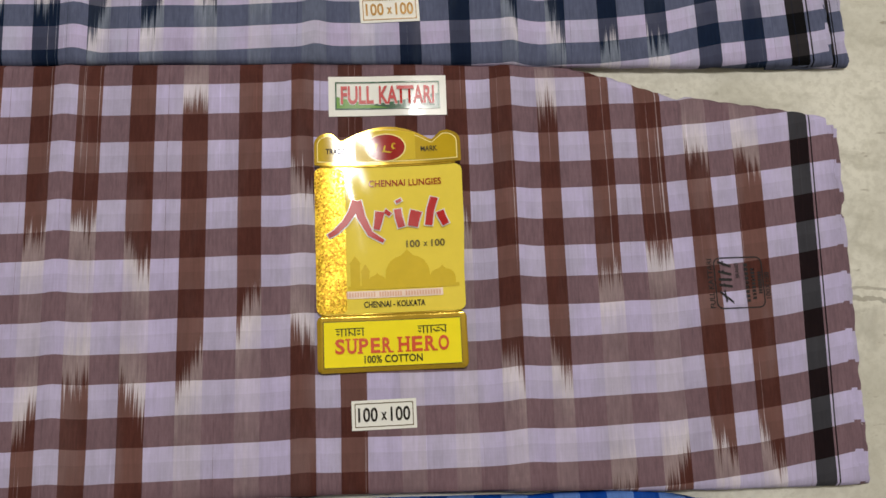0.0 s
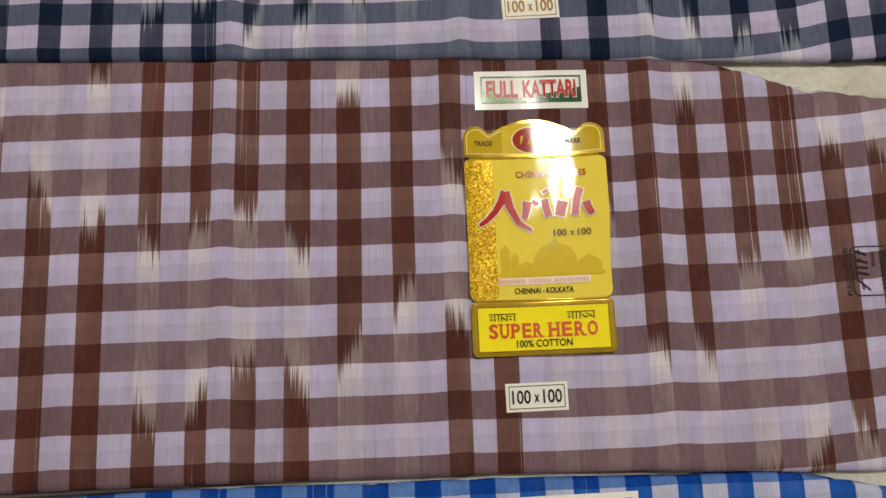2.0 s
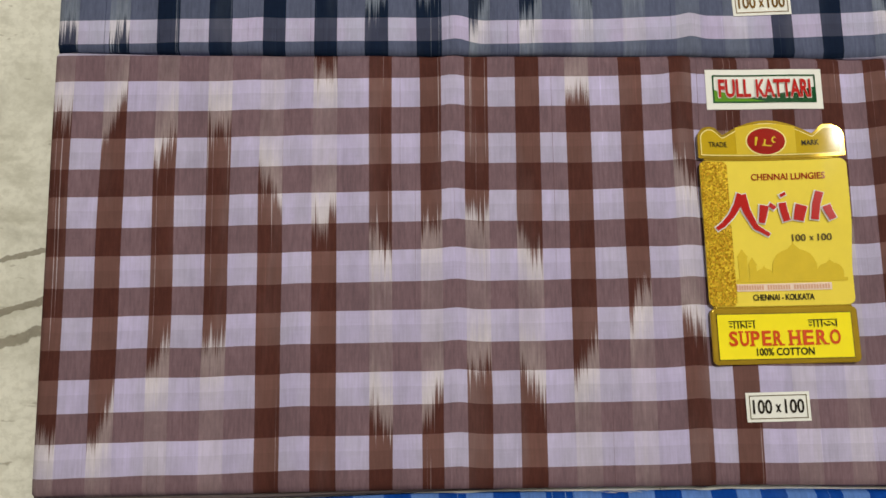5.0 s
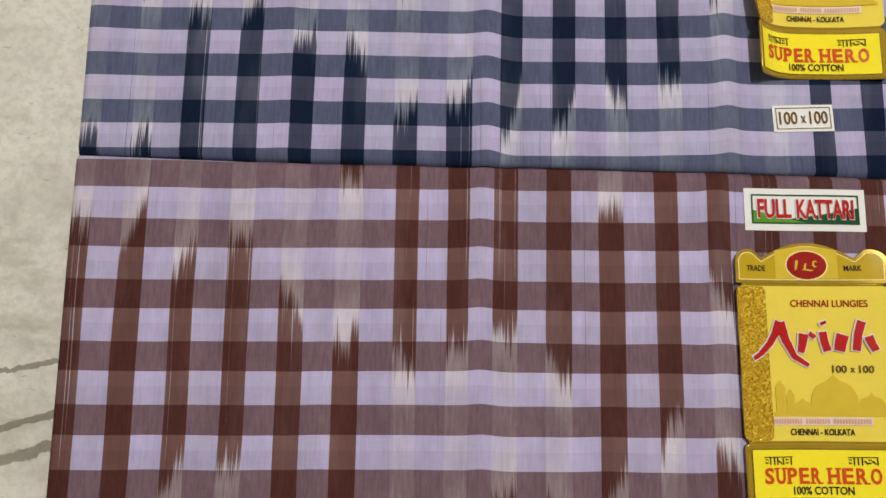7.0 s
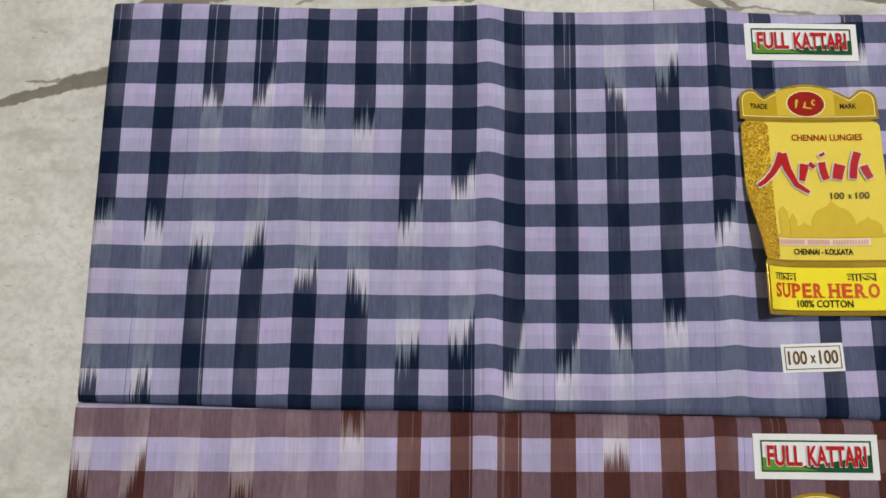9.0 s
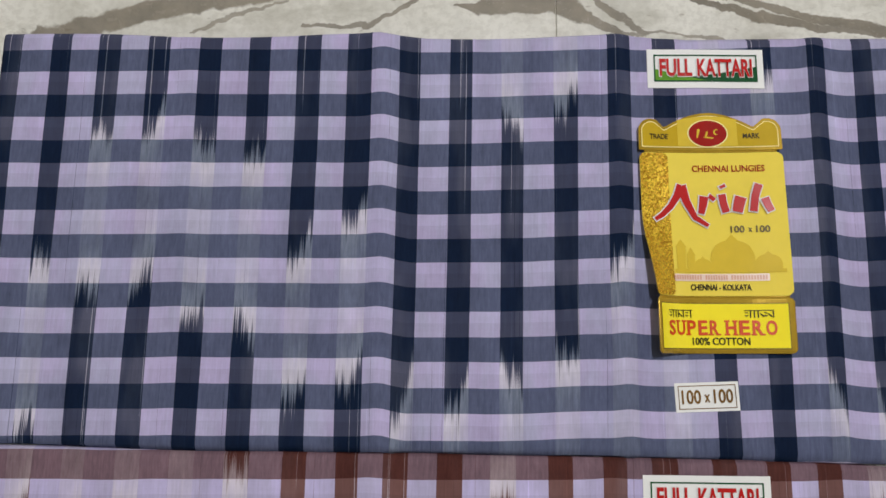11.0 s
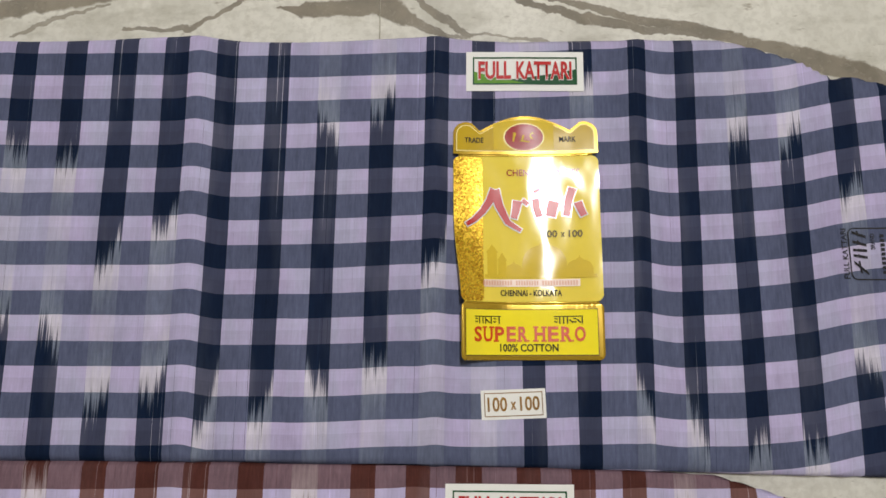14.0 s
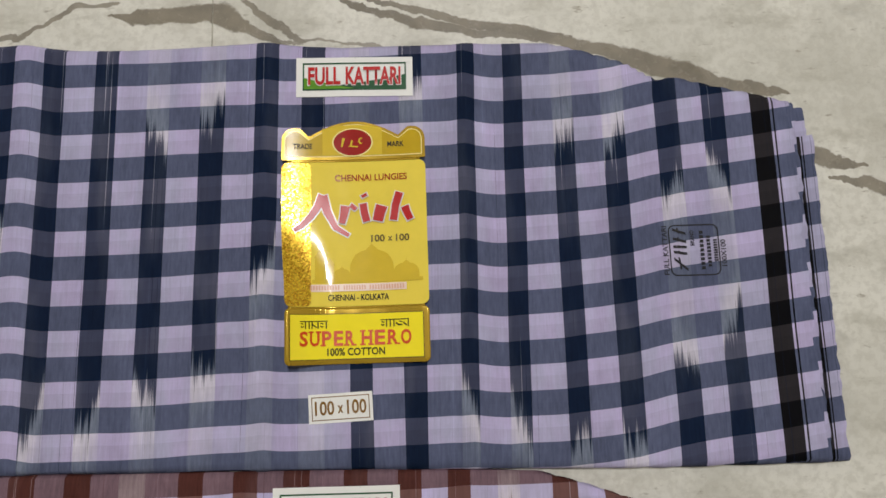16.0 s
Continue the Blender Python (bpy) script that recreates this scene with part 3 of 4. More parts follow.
def trade_label(pack, parent, origin, curl=None, seed=0.0, buckle=0.0005, dish=0.40):
    """The tall gold label: crest, yellow panel with a glitter strip, and a framed foot."""
    def bend(x, y):
        """Stiff glossy card, slightly buckled, with its long edges lifting off the cloth."""
        z = buckle * noise.noise((x * 30 + seed, y * 16, seed)) + 0.35 * buckle * noise.noise((x * 85, y * 50 + seed, 3.1))
        return max(z, -0.0002) + 0.0003 + (x - 0.05325) ** 2 / (2 * dish) + (curl(x, y) if curl else 0.0)

    def piece(name, material, z, draw, label="", under=None):
        bm = bmesh.new()
        draw(bm)
        if "lettering" not in name and "count" not in name and "note" not in name:
            cut(bm, 0.0035)
        draped(bm, pack, origin, 0.0, 0.0004 + (z - 0.0004) * 1.7, bend)
        for face in bm.faces:
            face.smooth = True
        return part(name, bm, material, under or base, label)

    W = 0.1065
    # crest outline: two round shoulders, notches and a wide arch
    def crest(inset):
        pts = [(inset, 0.1508 + inset), (W - inset, 0.1508 + inset)]
        pts += [(W - 0.010 + (0.010 - inset) * math.cos(radians(a)), 0.1655 + (0.0098 - inset) * math.sin(radians(a))) for a in range(0, 116, 12)]
        pts += [(W - 0.0195, 0.1690 - inset)]
        pts += [(W / 2 + x, 0.1690 - inset + 0.0112 * math.cos(x / 0.0325 * math.pi / 2) ** 0.9) for x in np.linspace(0.0318, -0.0318, 21)]
        pts += [(0.0195, 0.1690 - inset)]
        pts += [(0.010 + (0.010 - inset) * math.cos(radians(a)), 0.1655 + (0.0098 - inset) * math.sin(radians(a))) for a in range(65, 181, 12)]
        return pts

    bm = bmesh.new()
    grid_panel(bm, rounded(0.0, 0.0, W, 0.0400, 0.004), 0.0035, 0.0004)
    grid_panel(bm, rounded(0.0, 0.0413, W, 0.1488, 0.005), 0.0035, 0.0004)
    grid_panel(bm, crest(0.0), 0.0035, 0.0004)
    grid_panel(bm, [(0.003, 0.0398), (W - 0.003, 0.0398), (W - 0.003, 0.0416), (0.003, 0.0416)], 0.0035, 0.0003)
    grid_panel(bm, [(0.004, 0.1486), (W - 0.004, 0.1486), (W - 0.004, 0.1510), (0.004, 0.1510)], 0.0035, 0.0003)
    for f in bm.faces:
        f.smooth = True
    draped(bm, pack, origin, 0.0, 0.0004, bend)
    base = part("trade_label", bm, GOLD, parent, "tall glossy gold and yellow paper label")
    piece("crest", GOLD, 0.0007, lambda b: poly(b, crest(0.0)), "gold foil crest with a wavy top")
    piece("crest_line", CREAM, 0.00075, lambda b: poly(b, crest(0.0022)))
    piece("crest_field", MUSTARD, 0.00085, lambda b: poly(b, crest(0.0029)))
    piece("crest_middle", OCHRE, 0.00095, lambda b: poly(b, [(0.0300, 0.1540), (0.0745, 0.1540), (0.0745, 0.1745), (0.064, 0.1768), (0.053, 0.1774), (0.042, 0.1768), (0.0300, 0.1745)]))
    piece("emblem_rim", CREAM, 0.00105, lambda b: poly(b, ellipse(0.0525, 0.1638, 0.0152, 0.0110)))
    piece("emblem", MAROON, 0.00115, lambda b: poly(b, ellipse(0.0525, 0.1638, 0.0142, 0.0101)), "dark red oval emblem")

    def emblem_marks(b):
        poly(b, [(0.0440, 0.1605), (0.0450, 0.1602), (0.0470, 0.1668), (0.0452, 0.1676), (0.0446, 0.1662)])
        poly(b, [(0.0490, 0.1606), (0.0560, 0.1596), (0.0572, 0.1604), (0.0520, 0.1613), (0.0528, 0.1652), (0.0516, 0.1655), (0.0504, 0.1612)])
        poly(b, [(0.0566, 0.1640), (0.0580, 0.1622), (0.0602, 0.1628), (0.0588, 0.1633), (0.0578, 0.1646), (0.0586, 0.1664), (0.0604, 0.1660), (0.0590, 0.1674), (0.0572, 0.1664)])
    piece("emblem_mark", OCHRE, 0.00125, emblem_marks)
    piece("crest_lettering", INK, 0.00105, lambda b: lettering(b, "TRADE", 0.0085, 0.1593, 0.0225, 0.1634, 0.022))
    piece("crest_lettering", INK, 0.00105, lambda b: lettering(b, "MARK", 0.0785, 0.1597, 0.0908, 0.1638, 0.022))
    piece("panel", YELLOW, 0.0007, lambda b: poly(b, rounded(0.0, 0.0413, W, 0.1488, 0.005)), "smooth glossy yellow card panel")
    piece("glitter_strip", FOIL, 0.0009, lambda b: poly(b, rounded(0.0002, 0.0416, 0.0215, 0.1484, 0.004)), "gold glitter foil strip")

    def skyline(b):
        base_y = 0.0600
        for cx, r, tall in ((0.0655, 0.0160, 0.021), (0.0435, 0.0065, 0.008), (0.0905, 0.0095, 0.011)):
            pts = [(cx - r, base_y), (cx + r, base_y)]
            for k in range(13):
                a = math.pi * k / 12
                pts.append((cx + r * math.cos(a) * (1.05 if 2 < k < 10 else 1), base_y + tall * 0.42 + tall * 0.66 * math.sin(a) + (0.004 * tall / 0.021 if k == 6 else 0)))
            poly(b, pts, 0.00001 * cx * 100)
            poly(b, [(cx - 0.0004, base_y + tall), (cx + 0.0004, base_y + tall), (cx, base_y + tall * 1.45)], 0.00004)
        for cx, w, tall in ((0.0278, 0.0034, 0.017), (0.0350, 0.0028, 0.011)):
            poly(b, [(cx - w, base_y), (cx + w, base_y), (cx + w, base_y + tall), (cx + w * 1.25, base_y + tall), (cx, base_y + tall + 0.006), (cx - w * 1.25, base_y + tall), (cx - w, base_y + tall)], 0.00007)
        poly(b, [(0.0225, base_y - 0.0015), (W - 0.004, base_y - 0.0015), (W - 0.004, base_y + 0.001), (0.0225, base_y + 0.001)], 0.00009)
    piece("skyline_print", OCHRE, 0.0010, skyline, "darker yellow printed domes and towers")
    piece("panel_lettering", MAROON, 0.0011, lambda b: lettering(b, "CHENNAI LUNGIES", 0.0392, 0.1340, 0.0925, 0.1390, 0.014))

    # the maker's mark is drawn as plain slanted strokes
    def stroke(points, w0, w1, g):
        def draw(b):
            n, left, right = len(points), [], []
            for k, (x, y) in enumerate(points):
                xa, ya = points[max(k - 1, 0)]
                xb, yb = points[min(k + 1, n - 1)]
                dx, dy = xb - xa, yb - ya
                d = math.hypot(dx, dy)
                w = w0 + (w1 - w0) * k / (n - 1) + g
                e = -g * 0.8 if k == 0 else g * 0.8 if k == n - 1 else 0.0
                x, y = x + dx / d * e, y + dy / d * e
                left.append(b.verts.new((x - dy / d * w, y + dx / d * w, 0)))
                right.append(b.verts.new((x + dy / d * w, y - dx / d * w, 0)))
            for k in range(n - 1):
                b.faces.new((left[k], right[k], right[k + 1], left[k + 1]))
        return draw

    marks = (
        ([(0.0095, 0.0975), (0.0150, 0.1010), (0.0215, 0.1075), (0.0265, 0.1150), (0.0300, 0.1235)], 0.0010, 0.0022),
        ([(0.0300, 0.1230), (0.0335, 0.1110), (0.0395, 0.0990), (0.0490, 0.0930)], 0.0026, 0.0009),
        ([(0.0468, 0.1150), (0.0455, 0.1080), (0.0440, 0.1020)], 0.0024, 0.0016),
        ([(0.0535, 0.1152), (0.0515, 0.1128)], 0.0020, 0.0016),
        ([(0.0602, 0.1236), (0.0612, 0.1216)], 0.0016, 0.0015),
        ([(0.0598, 0.1165), (0.0606, 0.1100), (0.0624, 0.1030)], 0.0019, 0.0019),
        ([(0.0735, 0.1145), (0.0718, 0.1090), (0.0705, 0.1032)], 0.0030, 0.0026),
        ([(0.0868, 0.1240), (0.0838, 0.1150), (0.0820, 0.1035)], 0.0020, 0.0019),
        ([(0.0905, 0.1135), (0.0920, 0.1090), (0.0945, 0.1035)], 0.0021, 0.0017),
    )
    for k, (points, w0, w1) in enumerate(marks):
        piece("mark_outline", WHITE, 0.0013 + 0.00004 * k, stroke(points, w0 * 1.40, w1 * 1.40, 0.0009))
        piece("mark_stroke", RED, 0.0018 + 0.00004 * k, stroke(points, w0 * 1.40, w1 * 1.40, 0.0))
    piece("panel_count", OLIVE, 0.0012, lambda b: (lettering(b, "100", 0.0653, 0.0880, 0.0752, 0.0932, 0.020), lettering(b, "x", 0.0777, 0.0884, 0.0807, 0.0916, 0.020), lettering(b, "100", 0.0834, 0.0880, 0.0933, 0.0932, 0.020)))
    piece("maker_strip", PINK, 0.0011, lambda b: poly(b, [(0.0216, 0.0520), (0.0905, 0.0523), (0.0905, 0.0576), (0.0216, 0.0573)]))
    tagged(piece("maker_bar", MAKER, 0.0014, lambda b: [bars(b, p, 0.0532, q, 0.0566, n, n, 0.62) for p, q, n in ((0.0212, 0.0425, 11), (0.0447, 0.0615, 9), (0.0635, 0.0895, 13))]), kind="stuff")
    piece("town_lettering", INK, 0.0012, lambda b: lettering(b, "CHENNAI - KOLKATA", 0.0335, 0.0453, 0.0775, 0.0498, 0.022))
    piece("foot_line", OLIVE, 0.0008, lambda b: poly(b, [(0.0042, 0.0032), (W - 0.0042, 0.0032), (W - 0.0042, 0.0362), (0.0042, 0.0362)]))
    piece("foot_panel", LEMON, 0.0009, lambda b: poly(b, [(0.0048, 0.0038), (W - 0.0048, 0.0038), (W - 0.0048, 0.0356), (0.0048, 0.0356)]), "bright lemon yellow foot panel")

    def script_bars(x0, x1, uprights):
        """Unreadable script as a top bar with uprights and short slanted bars below it."""
        def draw(b):
            poly(b, [(x0, 0.0304), (x1, 0.0306), (x1, 0.0312), (x0, 0.0310)])
            for at, kind in uprights:
                x = x0 + at * (x1 - x0)
                if kind == "tall":
                    poly(b, [(x - 0.0004, 0.0256), (x + 0.0004, 0.0256), (x + 0.0004, 0.0305), (x - 0.0004, 0.0305)], 0.00002)
                elif kind == "slant":
                    poly(b, [(x - 0.0016, 0.0282), (x - 0.0011, 0.0289), (x + 0.0016, 0.0266), (x + 0.0010, 0.0260)], 0.00003)
                else:
                    poly(b, [(x - 0.0014, 0.0272), (x, 0.0262), (x + 0.0013, 0.0272), (x + 0.0006, 0.0276), (x, 0.0270), (x - 0.0008, 0.0278)], 0.00003)
                    poly(b, [(x - 0.0012, 0.0290), (x + 0.0010, 0.0286), (x + 0.0012, 0.0292), (x - 0.0010, 0.0297)], 0.00003)
        return draw
    piece("foot_bar", INK, 0.0013, script_bars(0.0128, 0.0332, ((0.09, "low"), (0.22, "tall"), (0.36, "tall"), (0.47, "tall"), (0.56, "slant"), (0.67, "tall"), (0.80, "low"), (0.95, "tall"))))
    piece("foot_bar", INK, 0.0013, script_bars(0.0710, 0.0916, ((0.08, "low"), (0.21, "tall"), (0.34, "tall"), (0.47, "tall"), (0.60, "slant"), (0.72, "low"), (0.86, "slant"), (0.97, "tall"))))
    def serif_word(word, x0, x1):
        """Capitals with short slab serifs."""
        feet = {"U": ((0.10, 1), (0.90, 1)), "P": ((0.12, 0),), "E": (), "R": ((0.12, 0), (0.90, 0)), "H": ((0.12, 0), (0.88, 0), (0.12, 1), (0.88, 1))}
        step = (x1 - x0) / len(word)

        def draw(b):
            for k, letter in enumerate(word):
                a = x0 + k * step
                w = step * 0.80
                lettering(b, letter, a, 0.0130, a + w, 0.0237, 0.026)
                for at, top in feet.get(letter, ()):
                    c, y = a + at * w, 0.0226 if top else 0.0130
                    poly(b, [(c - 0.0019, y), (c + 0.0019, y), (c + 0.0019, y + 0.0011), (c - 0.0019, y + 0.0011)], 0.00003)
        return draw
    piece("foot_lettering", ORANGE, 0.0013, serif_word("SUPER", 0.0125, 0.0540))
    piece("foot_lettering", ORANGE, 0.0013, serif_word("HERO", 0.0572, 0.0950))
    piece("foot_note", INK, 0.0013, lambda b: lettering(b, "100% COTTON", 0.0327, 0.0060, 0.0739, 0.0114, 0.018))


def ink_stamp(pack, parent, x0, y0):
    """A round-cornered stamp printed sideways on the cloth end."""
    bm = bmesh.new()
    frame_outline(bm, 0.0052, 0.0, 0.0430, 0.0385, 0.0009, 0.005)
    turned = bmesh.new()
    lettering(turned, "FULL KATTARI", 0.0005, -0.0042, 0.0372, -0.0002, 0.012)
    lettering(turned, "BRAND", 0.022, -0.0245, 0.0335, -0.0215, 0.012)
    lettering(turned, "100X100", 0.006, -0.0478, 0.0260, -0.0438, 0.012)
    for y, a, b in ((-0.0300, 0.004, 0.0340), (-0.0350, 0.006, 0.0300), (-0.0400, 0.010, 0.0270)):
        bars(turned, a, y - 0.0014, b, y + 0.0016, 9, int(-y * 1e4), 0.7)
    for k, (a, b) in enumerate(((0.003, 0.013), (0.015, 0.018), (0.020, 0.022), (0.024, 0.028), (0.030, 0.035))):
        poly(turned, [(a, -0.0185), (a + 0.002, -0.0185), (b + 0.0006, -0.0085), (b - 0.0014, -0.0085)])
        poly(turned, [(a + 0.0016, -0.0140), (b + 0.0006, -0.0128), (b + 0.0006, -0.0116), (a + 0.0016, -0.0126)], 0.00002)
    me = bpy.data.meshes.new("turned")
    turned.to_mesh(me)
    turned.free()
    for v in me.vertices:
        v.co = (-v.co.y, v.co.x + 0.0005, v.co.z)
    bm.from_mesh(me)
    bpy.data.meshes.remove(me)
    draped(bm, pack, (x0, y0), 0.0, 0.0006)
    part("ink_stamp", bm, STAMP, parent, "faint black ink stamp printed sideways")


def dyed(spec):
    """Stripes with their dyed lengths: from, to, and how far each end slants across the stripe."""
    rnd = random.Random(11)
    out = []
    for a, b, lengths in spec:
        if lengths != "black":
            lengths = [(p[0], p[1], *(p[2:] or (rnd.uniform(-0.006, 0.006), rnd.uniform(-0.006, 0.006)))) for p in lengths]
        out.append((a, b, lengths))
    return out


# ---- the navy lungi ----
T = 0.56  # past the top edge
navy = Lungi(
    left=-0.5655, right=0.3145,
    top=[(-0.6, 0.5455), (-0.48, 0.5445), (-0.414, 0.5415), (-0.34, 0.5425), (-0.272, 0.5450), (-0.235, 0.5400), (-0.19, 0.5390), (-0.09, 0.5430), (-0.03, 0.5380), (0.06, 0.5395), (0.132, 0.5385), (0.166, 0.5298), (0.192, 0.5205), (0.205, 0.5115), (0.2140, 0.5070), (0.2248, 0.5098), (0.2486, 0.5035), (0.2878, 0.4940), (0.335, 0.482)],
    bottom=[(-0.6, 0.2335), (-0.393, 0.2275), (-0.19, 0.2255), (-0.11, 0.2240), (0.06, 0.2200), (0.2, 0.2160), (0.34, 0.2155)],
    rise=[(-0.6, 0.0015), (-0.35, 0.0012), (-0.285, 0.0014), (-0.262, 0.0012), (-0.245, -0.0018), (-0.188, -0.0022), (-0.111, 0.0008), (-0.05, 0.000), (0.05, 0.0020), (0.09, -0.0005), (0.13, 0.001), (0.18, 0.006), (0.223, 0.015), (0.283, 0.022), (0.34, 0.030)],
    stretch=[(-0.6, 1.0), (0.34, 1.0)],
    lean=[(-0.6, 0.0), (-0.48, 0.012), (-0.3, 0.014), (-0.1, 0.02), (0.0, 0.0), (0.06, 0.02), (0.1, 0.02), (0.13, 0.0), (0.34, -0.006)],
    ridges=[(-0.268, 0.01, 0.0030, 0.009), (-0.088, 0.02, 0.0034, 0.008), (0.062, 0.02, 0.0034, 0.007), (0.084, 0.02, -0.0010, 0.008), (-0.415, 0.0, 0.0012, 0.010), (-0.19, 0.0, 0.0008, 0.02), (0.205, -0.15, 0.0014, 0.010), (0.158, 0.1, -0.0008, 0.012)],
    columns=dyed([
        (-0.5800, -0.5490, ((0.370, T), (0.2, 0.250))), (-0.5260, -0.5110, ((0.363, T), (0.2, 0.246))), (-0.4900, -0.4730, ((0.463, T), (0.2, 0.340))),
        (-0.4510, -0.4340, ((0.467, T, 0.018, 0), (0.2, 0.352, 0, 0.012))), (-0.4110, -0.3940, ((0.449, T, -0.008, 0), (0.2, 0.325, 0, 0.002))), (-0.3725, -0.3560, ((0.442, T), (0.2, 0.318))),
        (-0.3350, -0.3170, ((0.372, T), (0.2, 0.272))), (-0.2960, -0.2770, ((0.392, T, 0.006, 0), (0.2, 0.280, 0, 0.012))), (-0.2560, -0.2400, ((0.262, T, 0.020, 0),)),
        (-0.2170, -0.2000, ((0.258, T, 0.016, 0),)), (-0.1780, -0.1610, ((0.282, 0.473),)), (-0.1380, -0.1200, ((0.294, 0.488, 0.0, 0.008),)),
        (-0.0970, -0.0790, ((0.362, T, 0.016, 0),)), (-0.0610, -0.0430, ((0.430, T),)), (-0.0250, -0.0090, ((0.2, 0.400),)), (0.0135, 0.0305, ((0.2, 0.400), (0.502, T))),
        (0.0560, 0.0690, ((0.266, T, -0.020, 0),)), (0.0910, 0.1060, ((0.257, T, -0.020, 0),)), (0.1300, 0.1460, ((0.231, 0.461),)), (0.1680, 0.1855, ((0.227, 0.454, 0.0, 0.010),)),
        (0.2090, 0.2270, ((0.405, T, 0.003, 0), (0.18, 0.277, 0, -0.014))), (0.2460, 0.2630, ((0.413, T, -0.010, 0), (0.18, 0.298, 0, 0.016))),
        (0.2835, 0.2985, "black"), (0.3003, 0.3016, "black"),
    ]),
    row_top=0.5285, row_dark=0.0178, row_pitch=0.03645, seed=0.0, tucks=[(0.212, 0.500, radians(60), -0.0022, 0.003, 0.016), (0.200, 0.506, radians(40), 0.0016, 0.008, 0.02)])


def build_lungi(pack, material, label, right, tails):
    thing = tagged(new("lungi"), label, "lungi", group="folded lungis on the floor")
    mid = pack.middle
    lo, hi = along(pack.bottom, 0) - 0.045, max(v for _, v in pack.top) + 0.016
    pack.sheet("top_cloth", thing, material, pack.left - 0.010, right, lo, hi)
    pack.filling(thing, material, right - 0.03)
    for u1, v0, v1, lift, shift, lines in tails:
        pack.sheet("under_layer", thing, material, right - 0.05, u1, v0, v1, lift, shift, lines, 0.004, "lower layer of the same cloth sticking out at the end")
    return thing


navy_lungi = build_lungi(navy, NAVY, "navy and lavender checked cotton lungi folded flat on marble", navy.right, [
    (0.3180, 0.180, 0.460, 0.0016, 0.006, []),
    (0.3312, 0.180, 0.431, 0.0030, -0.003, dyed([(0.3182, 0.3210, "black"), (0.3220, 0.3230, "black")])),
    (0.3272, 0.180, 0.455, 0.0050, 0.006, []),
])


def navy_curl(x, y):
    """The lower left edge of this label has come unstuck: it bends up and rolls inwards."""
    side = max(0.0, 1 - x / 0.040)
    low = min(1.0, max(0.0, (0.105 - y) / 0.065))
    return 0.013 * side * side * low * low * (3 - 2 * low)


trade_label(navy, navy_lungi, (-0.0740, 0.2967), navy_curl, 1.7, 0.0005, 0.36)
quality_sticker(navy, navy_lungi, (-0.0640, 0.4976), radians(-0.6))
price_style_sticker(navy, navy_lungi, (-0.0548, 0.2552), radians(2.0), GILT, GILT)
ink_stamp(navy, navy_lungi, 0.2065, 0.3530)

